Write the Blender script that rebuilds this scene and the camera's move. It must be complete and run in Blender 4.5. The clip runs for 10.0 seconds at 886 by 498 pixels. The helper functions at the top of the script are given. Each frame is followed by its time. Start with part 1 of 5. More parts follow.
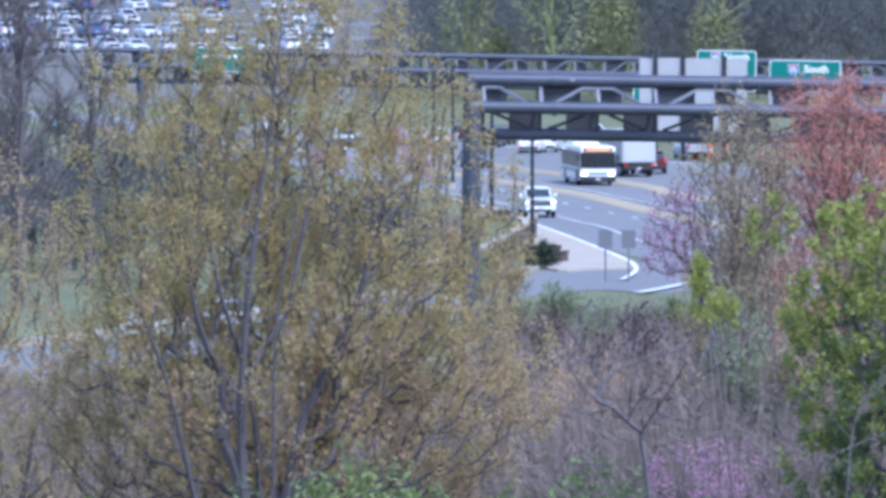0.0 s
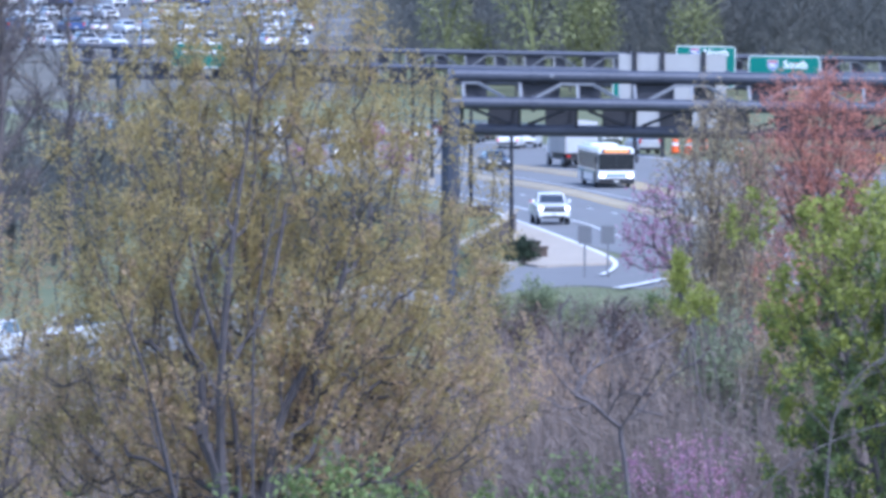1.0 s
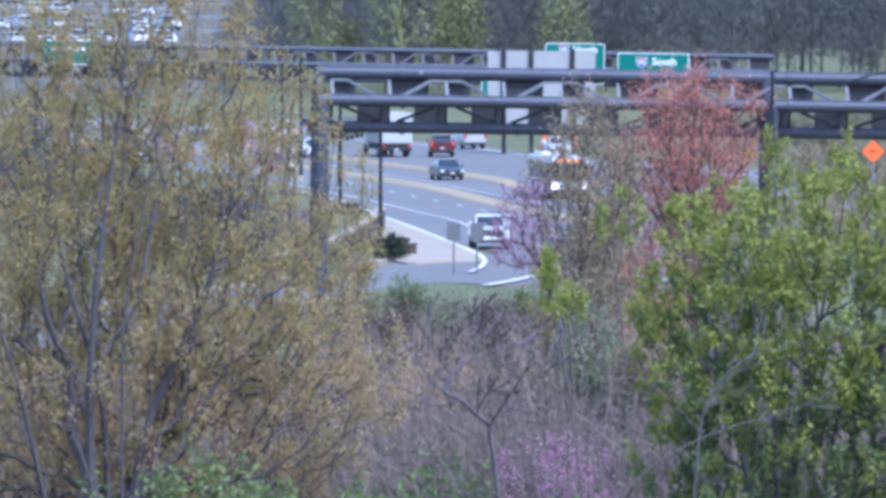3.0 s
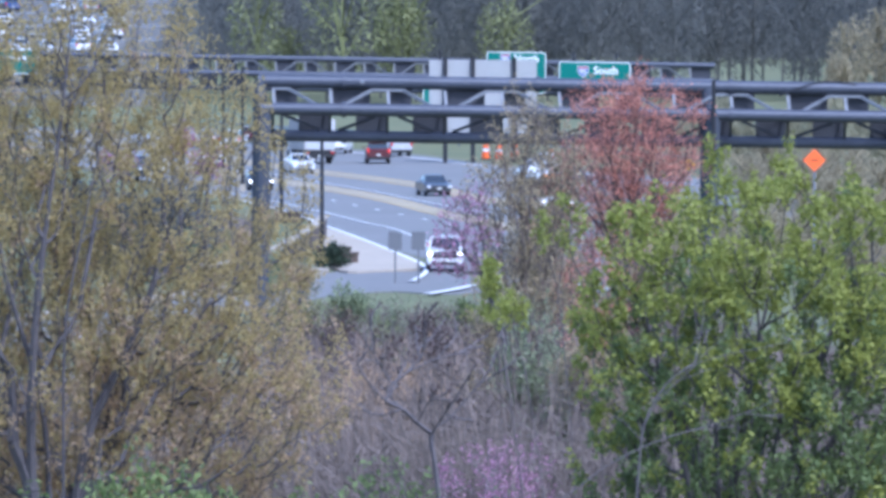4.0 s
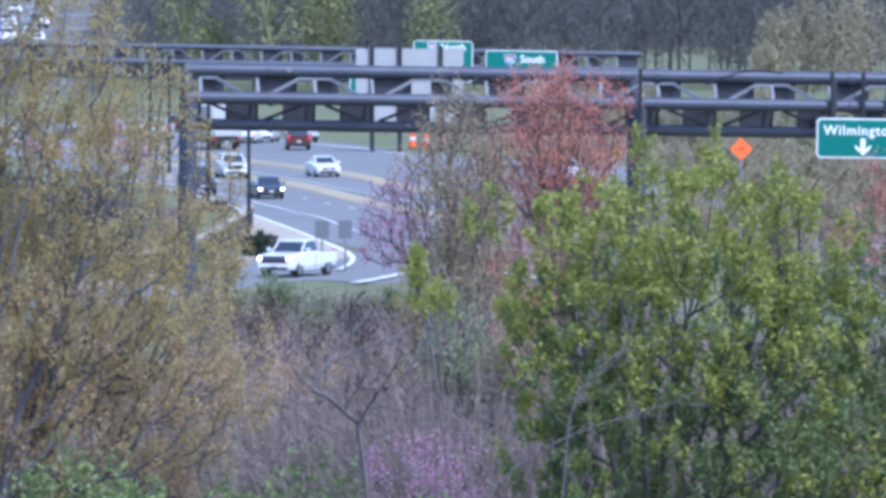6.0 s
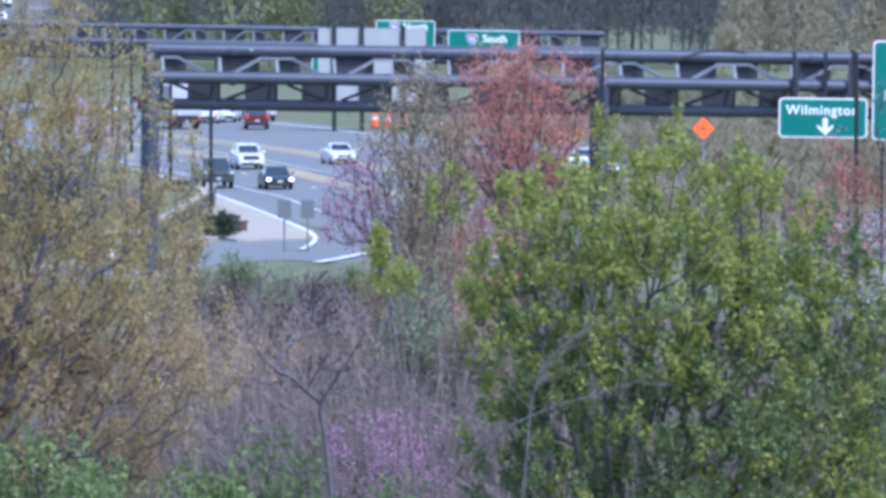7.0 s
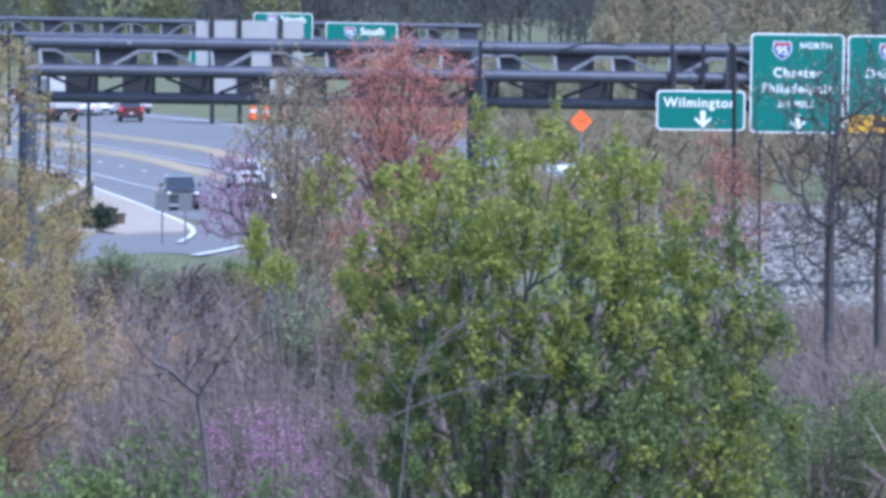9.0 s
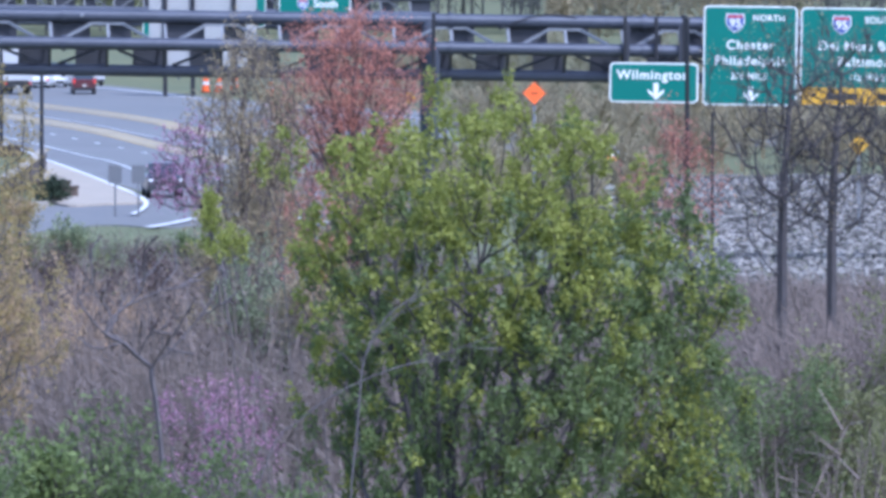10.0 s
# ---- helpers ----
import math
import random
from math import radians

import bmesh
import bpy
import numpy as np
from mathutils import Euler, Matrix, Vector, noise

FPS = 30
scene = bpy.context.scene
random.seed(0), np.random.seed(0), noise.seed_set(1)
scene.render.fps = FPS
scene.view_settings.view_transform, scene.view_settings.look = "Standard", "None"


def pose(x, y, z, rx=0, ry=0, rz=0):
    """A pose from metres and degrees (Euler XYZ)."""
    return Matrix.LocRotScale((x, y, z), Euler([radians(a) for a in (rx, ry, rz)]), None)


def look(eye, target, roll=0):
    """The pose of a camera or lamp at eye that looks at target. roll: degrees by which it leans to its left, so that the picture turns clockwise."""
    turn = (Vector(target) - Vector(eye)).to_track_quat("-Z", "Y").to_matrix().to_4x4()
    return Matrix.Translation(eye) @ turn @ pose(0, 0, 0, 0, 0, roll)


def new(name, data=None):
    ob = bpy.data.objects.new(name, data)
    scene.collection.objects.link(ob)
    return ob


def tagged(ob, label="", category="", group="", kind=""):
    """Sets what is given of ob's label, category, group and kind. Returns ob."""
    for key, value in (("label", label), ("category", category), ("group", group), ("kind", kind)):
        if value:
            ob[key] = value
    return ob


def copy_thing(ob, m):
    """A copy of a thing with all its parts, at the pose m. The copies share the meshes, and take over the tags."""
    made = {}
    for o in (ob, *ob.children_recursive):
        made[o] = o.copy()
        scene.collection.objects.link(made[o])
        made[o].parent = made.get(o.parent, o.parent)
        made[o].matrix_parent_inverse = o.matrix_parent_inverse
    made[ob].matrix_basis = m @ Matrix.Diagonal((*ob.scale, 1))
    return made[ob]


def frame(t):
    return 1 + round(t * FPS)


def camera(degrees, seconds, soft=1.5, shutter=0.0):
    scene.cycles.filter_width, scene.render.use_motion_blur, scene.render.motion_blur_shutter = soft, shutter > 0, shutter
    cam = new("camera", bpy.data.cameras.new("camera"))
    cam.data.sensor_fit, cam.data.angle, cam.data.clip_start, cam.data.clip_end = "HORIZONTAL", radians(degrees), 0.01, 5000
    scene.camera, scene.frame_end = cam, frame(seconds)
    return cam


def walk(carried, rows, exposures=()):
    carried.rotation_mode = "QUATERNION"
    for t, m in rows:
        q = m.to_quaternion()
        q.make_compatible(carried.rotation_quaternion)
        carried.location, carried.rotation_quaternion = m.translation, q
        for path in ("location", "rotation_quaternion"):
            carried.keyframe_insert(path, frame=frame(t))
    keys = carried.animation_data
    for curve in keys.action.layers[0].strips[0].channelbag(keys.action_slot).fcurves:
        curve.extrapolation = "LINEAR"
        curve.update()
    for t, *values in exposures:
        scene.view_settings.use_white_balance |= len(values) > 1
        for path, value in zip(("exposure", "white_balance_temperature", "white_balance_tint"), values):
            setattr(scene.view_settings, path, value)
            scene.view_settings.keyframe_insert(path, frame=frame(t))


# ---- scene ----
cam = camera(5.281, 10.0, soft=3.7, shutter=0.4)

# The camera turns on a mast, 19 m over the road: seconds, turn to the right, tilt down (degrees).
EYE = (0.0, 0.0, 19.0)
TURNS = [
    (0, -0.8179, 1.9574), (0.1, -0.7638, 1.9505), (0.2, -0.7265, 1.9435), (0.3, -0.6960, 1.9365), (0.4, -0.5779, 1.9227),
    (0.5, -0.5676, 1.9226), (0.6, -0.5599, 1.9732), (0.7, -0.6128, 1.9968), (0.8, -0.6557, 1.9833), (0.9, -0.7288, 1.9732),
    (1, -0.6942, 1.9833), (1.1, -0.5802, 1.9833), (1.2, -0.4257, 1.9968), (1.3, -0.3454, 2.0204), (1.4, -0.3730, 2.0170),
    (1.5, -0.4073, 1.9929), (1.6, -0.4543, 1.9871), (1.7, -0.4035, 1.9813), (1.8, -0.3595, 1.9755), (1.9, -0.2953, 1.9697),
    (2, -0.2412, 1.9640), (2.1, -0.2112, 1.9627), (2.2, -0.1980, 1.9614), (2.3, -0.1039, 1.9602), (2.4, -0.0267, 1.9589),
    (2.5, -0.0000, 1.9577), (2.6, 0.0151, 1.9853), (2.7, 0.0234, 2.0128), (3.8, 0.4165, 1.9466), (3.9, 0.4415, 1.9472),
    (4, 0.4362, 1.9478), (4.1, 0.4805, 1.9595), (4.2, 0.5416, 1.9713), (4.3, 0.5623, 1.9830), (4.4, 0.5594, 1.9948),
    (4.5, 0.5228, 2.0065), (4.6, 0.5363, 2.0038), (4.7, 0.5902, 2.0011), (4.8, 0.6137, 1.9984), (4.9, 0.6609, 1.9957),
    (5, 0.7384, 1.9930), (5.1, 0.7687, 1.9963), (5.2, 0.8091, 1.9995), (6.3, 0.9259, 2.0355), (6.4, 0.9859, 2.0529),
    (6.5, 1.0256, 2.0703), (6.6, 1.0624, 2.0835), (6.7, 1.0856, 2.0968), (6.8, 1.0853, 2.1100), (6.9, 1.0917, 2.1233),
    (7, 1.0981, 2.1365), (7.1, 1.1213, 2.1641), (7.2, 1.1614, 2.1916), (7.3, 1.1409, 2.2191), (7.4, 1.1506, 2.2466),
    (7.5, 1.1503, 2.2741), (7.6, 1.3049, 2.2682), (7.7, 1.3450, 2.2622), (7.8, 1.4255, 2.2563), (7.9, 1.4589, 2.2503),
    (8, 1.4720, 2.2444), (8.1, 1.4858, 2.2407), (8.2, 1.4961, 2.2370), (8.3, 1.5401, 2.2333), (8.4, 1.5808, 2.2296),
    (8.5, 1.6079, 2.2259), (8.6, 1.6356, 2.2168), (8.7, 1.6969, 2.2077), (8.8, 1.7380, 2.1986), (8.9, 1.7824, 2.1896),
    (9, 1.8269, 2.1805), (9.1, 1.8460, 2.1780), (9.2, 1.8807, 2.2177), (9.3, 1.8999, 2.2369), (9.4, 1.9842, 2.2504), (9.5, 1.9442, 2.2760),
    (9.6, 1.9269, 2.2851), (9.7, 1.9302, 2.2538), (9.8, 2.0145, 2.2639), (9.9, 2.0752, 2.3161), (10, 2.1067, 2.3458)]
walk(cam, [(t, pose(*EYE, 90 - down, 0, -turn)) for t, turn, down in TURNS], exposures=[(0.0, 0.82, 4890, 16), (4.5, 0.81, 4870, 15.5), (10.0, 0.76, 4950, 16.5)])

# ---- light ----
SUN_UP, SUN_SIDE = 52.0, 150.0  # height; clockwise from the way ahead
world = bpy.data.worlds.new("sky")
scene.world = world
world.use_nodes = True
sky = world.node_tree.nodes.new("ShaderNodeTexSky")
sky.sky_type, sky.sun_disc = "NISHITA", False
sky.sun_elevation, sky.sun_rotation = radians(SUN_UP), radians(SUN_SIDE)
sky.dust_density, sky.ozone_density = 2.5, 1.2
world.node_tree.links.new(sky.outputs[0], world.node_tree.nodes["Background"].inputs[0])
world.node_tree.nodes["Background"].inputs[1].default_value = 0.15
sun_data = bpy.data.lights.new("sun", "SUN")
sun_data.energy, sun_data.angle, sun_data.color = 2.0, radians(3.0), (1.0, 0.95, 0.87)
sun = new("sun", sun_data)
sx, sy = math.sin(radians(SUN_SIDE)), math.cos(radians(SUN_SIDE))
sun.matrix_world = look((sx * 300, sy * 300, 300 * math.tan(radians(SUN_UP))), (0, 0, 0))


# ---- materials ----
def mat(name, rgb, rough=0.6, metal=0.0, vary=0.25, scale=1.5, fine=25.0, bump=0.0, island=0.0, alt=None, thin=0.0, coat=0.0, glow=0.0, ior=1.5):
    """Base colour with patches at two sizes, and per-piece changes where island is set. alt: the second colour."""
    m = bpy.data.materials.new(name)
    m.use_nodes = True
    nt = m.node_tree
    n, l = nt.nodes, nt.links
    b = n["Principled BSDF"]
    b.inputs["Roughness"].default_value, b.inputs["Metallic"].default_value = rough, metal
    b.inputs["Coat Weight"].default_value = coat
    geo = n.new("ShaderNodeTexCoord")
    big, small = n.new("ShaderNodeTexNoise"), n.new("ShaderNodeTexNoise")
    big.inputs["Scale"].default_value, small.inputs["Scale"].default_value = scale, fine
    big.inputs["Detail"].default_value, small.inputs["Detail"].default_value = 4, 3
    l.new(geo.outputs["Object"], big.inputs["Vector"])
    l.new(geo.outputs["Object"], small.inputs["Vector"])
    add = n.new("ShaderNodeMath")
    add.operation = "ADD"
    l.new(big.outputs[0], add.inputs[0])
    l.new(small.outputs[0], add.inputs[1])
    last = add
    if island:
        g = n.new("ShaderNodeNewGeometry")
        mul = n.new("ShaderNodeMath")
        mul.operation = "MULTIPLY_ADD"
        mul.inputs[1].default_value, mul.inputs[2].default_value = island, 1 - island / 2
        l.new(g.outputs["Random Per Island"], mul.inputs[0])
        last = n.new("ShaderNodeMath")
        last.operation = "MULTIPLY"
        l.new(add.outputs[0], last.inputs[0])
        l.new(mul.outputs[0], last.inputs[1])
    ramp = n.new("ShaderNodeMapRange")
    ramp.inputs["From Min"].default_value, ramp.inputs["From Max"].default_value = 0.55, 1.45
    l.new(last.outputs[0], ramp.inputs["Value"])
    mix = n.new("ShaderNodeMix")
    mix.data_type = "RGBA"
    lo = tuple(c * (1 - vary) for c in rgb)
    hi = alt or tuple(min(1, c * (1 + vary)) for c in rgb)
    mix.inputs[6].default_value, mix.inputs[7].default_value = (*lo, 1), (*hi, 1)
    l.new(ramp.outputs[0], mix.inputs[0])
    l.new(mix.outputs[2], b.inputs["Base Color"])
    b.inputs["IOR"].default_value = ior
    if bump:
        bp = n.new("ShaderNodeBump")
        bp.inputs["Strength"].default_value = bump
        l.new(small.outputs[0], bp.inputs["Height"])
        l.new(bp.outputs[0], b.inputs["Normal"])
    if thin:
        tr = n.new("ShaderNodeBsdfTranslucent")
        l.new(mix.outputs[2], tr.inputs[0])
        mx = n.new("ShaderNodeMixShader")
        mx.inputs[0].default_value = thin
        l.new(b.outputs[0], mx.inputs[1])
        l.new(tr.outputs[0], mx.inputs[2])
        l.new(mx.outputs[0], n["Material Output"].inputs[0])
    if glow:
        b.inputs["Emission Color"].default_value = (*rgb, 1)
        b.inputs["Emission Strength"].default_value = glow
    return m


GRASS = mat("grass", (0.13, 0.17, 0.075), 0.9, vary=0.35, scale=0.06, fine=1.2, bump=0.3, alt=(0.20, 0.19, 0.09))
ASPHALT = mat("asphalt", (0.185, 0.184, 0.183), 0.9, vary=0.14, scale=0.08, fine=1.5, bump=0.1)
MEDIAN = mat("worn tan median surface", (0.33, 0.30, 0.25), 0.9, vary=0.12, scale=0.3, fine=3)
CONCRETE = mat("pale concrete", (0.39, 0.34, 0.275), 0.9, vary=0.15, scale=0.3, fine=4, bump=0.1)
WHITE_LINE = mat("white road paint", (0.75, 0.76, 0.76), 0.7, vary=0.12, scale=0.6, fine=6)
YELLOW_LINE = mat("worn yellow road paint", (0.46, 0.35, 0.17), 0.8, vary=0.2, scale=0.3, fine=4)
STEEL = mat("weathered grey steel", (0.078, 0.085, 0.112), 0.5, 0.3, vary=0.25, scale=0.5, fine=9, bump=0.05)
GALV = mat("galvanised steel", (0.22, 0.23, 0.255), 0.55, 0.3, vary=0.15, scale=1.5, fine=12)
# Plates and hangers; on the gantries' lower bracing the dark stands for shade.
DARKSTEEL = mat("dark steel plate and shaded bracing", (0.05, 0.052, 0.065), 0.6, 0.3, vary=0.25, scale=1, fine=9)
BLACKPOLE = mat("black painted pole", (0.022, 0.022, 0.028), 0.45, 0.2, vary=0.2, scale=2, fine=10)
SIGNGREEN = mat("green sign sheeting", (0.002, 0.15, 0.12), 0.5, vary=0.08, scale=0.6, fine=6)
SIGNWHITE = mat("white sign sheeting", (0.82, 0.83, 0.83), 0.45, vary=0.05, scale=1, fine=8)
SIGNBLUE = mat("blue sign sheeting", (0.03, 0.07, 0.32), 0.45, vary=0.08)
SIGNRED = mat("red sign sheeting", (0.45, 0.04, 0.05), 0.45, vary=0.08)
TEAL = mat("teal green bus band", (0.03, 0.13, 0.12), 0.4, vary=0.08)
SIGNYELLOW = mat("yellow sign sheeting", (0.75, 0.42, 0.02), 0.45, vary=0.08)
SIGNORANGE = mat("orange sign sheeting", (0.95, 0.16, 0.03), 0.45, vary=0.06)
SIGNBACK = mat("bare aluminium sign back", (0.36, 0.36, 0.36), 0.6, 0.1, vary=0.07, scale=0.4, fine=5)
GREYBACK = mat("dull aluminium", (0.15, 0.155, 0.165), 0.6, 0.2, vary=0.1)
BROWNSTONE = mat("brown stone", (0.10, 0.075, 0.06), 0.9, vary=0.35, scale=1.5, fine=8, bump=0.4)
BARK = mat("dark bark", (0.105, 0.09, 0.09), 0.9, vary=0.35, scale=2, fine=14, bump=0.4)
BARKDARK = mat("dark grey bark", (0.072, 0.064, 0.067), 0.9, vary=0.3, scale=2, fine=14, bump=0.3)
BARKWARM = mat("grey brown bark", (0.125, 0.11, 0.115), 0.9, vary=0.3, scale=2, fine=14, bump=0.3)
BARKGREY = mat("pale grey bark", (0.20, 0.18, 0.17), 0.9, vary=0.35, scale=2, fine=14, bump=0.4)
TWIG = mat("brown twigs", (0.165, 0.135, 0.125), 0.9, vary=0.35, scale=0.6, fine=5, island=0.7, alt=(0.24, 0.195, 0.165))
BRUSH = mat("dry brush", (0.125, 0.105, 0.095), 0.95, vary=0.45, scale=0.12, fine=0.9, island=0.9, alt=(0.22, 0.175, 0.155))
REED = mat("tan dry grass", (0.36, 0.25, 0.16), 0.95, vary=0.35, scale=0.3, fine=3, island=0.7)
BUD = mat("olive yellow buds", (0.48, 0.375, 0.155), 0.7, vary=0.18, scale=0.3, fine=2.2, island=0.25, alt=(0.57, 0.46, 0.21), thin=0.6)
BUDDARK = mat("tan buds", (0.53, 0.39, 0.24), 0.7, vary=0.2, scale=0.4, fine=3, island=0.25, thin=0.6)
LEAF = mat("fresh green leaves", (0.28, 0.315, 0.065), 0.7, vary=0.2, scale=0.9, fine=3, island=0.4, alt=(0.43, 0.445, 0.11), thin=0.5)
MIDLEAF = mat("mid green leaves", (0.17, 0.23, 0.08), 0.7, vary=0.25, scale=0.6, fine=3, island=0.5, alt=(0.27, 0.33, 0.11), thin=0.4)
# Own colour of some shrubs; shade put into colour in the fresh green trees.
LEAFDARK = mat("deeper green and shaded leaves", (0.15, 0.20, 0.08), 0.7, vary=0.25, scale=0.5, fine=3, island=0.4, alt=(0.22, 0.275, 0.105), thin=0.5)
OLIVE = mat("olive green small leaves", (0.21, 0.22, 0.095), 0.7, vary=0.3, scale=0.5, fine=3, island=0.5, alt=(0.30, 0.30, 0.13), thin=0.4)
REDBUD = mat("red maple flowers", (0.62, 0.25, 0.18), 0.7, vary=0.2, scale=0.5, fine=3, island=0.4, alt=(0.76, 0.38, 0.28), thin=0.55)
PINKBUD = mat("magenta redbud blossom", (0.45, 0.21, 0.335), 0.7, vary=0.25, scale=0.6, fine=3, island=0.5, alt=(0.62, 0.34, 0.49), thin=0.45)
TANBUD = mat("brown olive buds", (0.41, 0.33, 0.20), 0.7, vary=0.3, scale=0.5, fine=3, island=0.5, thin=0.45)
EVERGREEN = mat("dark evergreen foliage", (0.035, 0.055, 0.03), 0.8, vary=0.4, scale=1, fine=5, island=0.7, thin=0.2)
PALELEAF = mat("pale grey green leaves", (0.26, 0.30, 0.17), 0.7, vary=0.3, scale=0.6, fine=4, island=0.7, thin=0.3)
WOODS = mat("bare spring woods", (0.165, 0.172, 0.165), 0.95, vary=0.3, scale=0.03, fine=0.2, island=0.45, alt=(0.235, 0.235, 0.215), thin=0.5)
SEEDHEAD = mat("dark brown seed heads", (0.075, 0.05, 0.045), 0.9, vary=0.3, scale=2, fine=9)
TANWOODS = mat("tan budding crown", (0.38, 0.33, 0.215), 0.9, vary=0.25, scale=0.06, fine=0.4, island=0.6, thin=0.5)
OLIVEWOODS = mat("olive brown budding crown", (0.36, 0.335, 0.22), 0.9, vary=0.3, scale=0.05, fine=0.4, island=0.6, thin=0.5)
WOODSGREEN = mat("early green crown", (0.25, 0.265, 0.12), 0.9, vary=0.35, scale=0.05, fine=0.4, island=0.8, thin=0.3)
RUBBLE = mat("pale broken stone", (0.10, 0.092, 0.085), 0.9, vary=0.5, scale=0.12, fine=2, island=1.1, alt=(0.33, 0.31, 0.29))
RUBBER = mat("black rubber", (0.015, 0.015, 0.016), 0.85, vary=0.2)
GLASS = mat("dark tinted glass", (0.03, 0.036, 0.042), 0.08, vary=0.1, coat=0.5, ior=1.9)
BUSGLASS = mat("smoked bus window", (0.012, 0.015, 0.018), 0.25, vary=0.15)
TRIMBLACK = mat("black plastic trim", (0.018, 0.018, 0.02), 0.55, vary=0.15)
CHROME = mat("chrome", (0.65, 0.66, 0.68), 0.15, 1.0, vary=0.05)
LAMPWHITE = mat("clear headlamp", (0.85, 0.86, 0.88), 0.1, vary=0.04, coat=0.6)
LAMPON = mat("lit headlamp", (1.0, 0.95, 0.88), 0.2, vary=0.02, glow=3.0)
LAMPRED = mat("red tail lamp", (0.55, 0.015, 0.015), 0.2, vary=0.05, coat=0.4)
LAMPBRAKE = mat("lit red brake lamp", (0.75, 0.05, 0.04), 0.3, vary=0.02, glow=0.1)
AMBERSIGN = mat("lit amber destination display", (0.9, 0.30, 0.08), 0.4, vary=0.2, scale=8, fine=30, glow=0.6)
CANVAS = mat("pale grey box body", (0.42, 0.41, 0.40), 0.7, vary=0.15, scale=0.6, fine=4)
PLATE = mat("number plate", (0.55, 0.55, 0.52), 0.5, vary=0.05)


def paint(name, rgb):
    return mat(name, rgb, 0.3, 0.0, vary=0.06, scale=0.7, fine=5, coat=0.6)


WHITE, SILVER = paint("white car paint", (0.80, 0.81, 0.82)), paint("silver car paint", (0.45, 0.46, 0.48))
BLACK, RED = paint("black car paint", (0.02, 0.021, 0.025)), paint("dark red car paint", (0.085, 0.014, 0.018))
GREY, BLUE = paint("dark grey car paint", (0.045, 0.048, 0.055)), paint("blue car paint", (0.05, 0.09, 0.22))


# ---- mesh helpers ----
def part(name, bm, material, parent=None, label="", at=None):
    """A bmesh becomes one mesh object, under a thing where parent is given."""
    me = bpy.data.meshes.new(name)
    bmesh.ops.recalc_face_normals(bm, faces=bm.faces)
    bm.to_mesh(me)
    bm.free()
    me.materials.append(material)
    ob = new(name, me)
    if parent:
        ob.parent = parent
    if at:
        ob.matrix_basis = at
    if label:
        ob["label"] = label
    return ob


def thing(name, m, label, category, group="", kind=""):
    ob = new(name)
    ob.matrix_basis = m
    return tagged(ob, label, category, group, kind)


def block(bm, x0, x1, y0, y1, z0, z1, bevel=0.0):
    g = bmesh.ops.create_cube(bm, size=1.0, matrix=Matrix.LocRotScale(((x0 + x1) / 2, (y0 + y1) / 2, (z0 + z1) / 2), None, (abs(x1 - x0), abs(y1 - y0), abs(z1 - z0))))
    if bevel:
        es = {e for v in g["verts"] for e in v.link_edges}
        bmesh.ops.bevel(bm, geom=list(es), offset=bevel, segments=2, affect="EDGES", profile=0.6)
    return bm


def box(x0, x1, y0, y1, z0, z1, bevel=0.0):
    return block(bmesh.new(), x0, x1, y0, y1, z0, z1, bevel)


def rod(bm, a, b, r0, r1=None, sides=8, caps=True):
    a, b = Vector(a), Vector(b)
    q = (b - a).to_track_quat("Z", "Y").to_matrix().to_4x4()
    bmesh.ops.create_cone(bm, cap_ends=caps, segments=sides, radius1=r0, radius2=r0 if r1 is None else r1, depth=(b - a).length,
                          matrix=Matrix.Translation((a + b) / 2) @ q)
    return bm


def tube(a, b, r0, r1=None, sides=8):
    return rod(bmesh.new(), a, b, r0, r1, sides)


def beam(bm, a, b, w, d):
    """A square bar from a to b."""
    a, b = Vector(a), Vector(b)
    q = (b - a).to_track_quat("Z", "Y").to_matrix().to_4x4()
    bmesh.ops.create_cube(bm, size=1.0, matrix=Matrix.Translation((a + b) / 2) @ q @ Matrix.Diagonal((w, d, (b - a).length, 1)))
    return bm


def prism(outline, z0, z1):
    """An outline in x and y, raised from z0 to z1."""
    bm = bmesh.new()
    lo = [bm.verts.new((x, y, z0)) for x, y in outline]
    hi = [bm.verts.new((x, y, z1)) for x, y in outline]
    bm.faces.new(lo[::-1])
    bm.faces.new(hi)
    for i in range(len(outline)):
        j = (i + 1) % len(outline)
        bm.faces.new((lo[i], lo[j], hi[j], hi[i]))
    return bm


def ribbon(points, half, z, thick=0.02):
    """A band along points on the ground."""
    p = [Vector((x, y, 0)) for x, y in points]
    left, right = [], []
    for i, c in enumerate(p):
        d = (p[min(i + 1, len(p) - 1)] - p[max(i - 1, 0)]).normalized()
        n = Vector((-d.y, d.x, 0))
        left.append(c + n * half)
        right.append(c - n * half)
    bm = bmesh.new()
    lo = [(bm.verts.new((a.x, a.y, z)), bm.verts.new((b.x, b.y, z))) for a, b in zip(left, right)]
    dn = [(bm.verts.new((a.x, a.y, z - thick)), bm.verts.new((b.x, b.y, z - thick))) for a, b in zip(left, right)]
    for i in range(len(p) - 1):
        bm.faces.new((lo[i][0], lo[i][1], lo[i + 1][1], lo[i + 1][0]))
        bm.faces.new((dn[i][0], lo[i][0], lo[i + 1][0], dn[i + 1][0]))
        bm.faces.new((lo[i][1], dn[i][1], dn[i + 1][1], lo[i + 1][1]))
    return bm


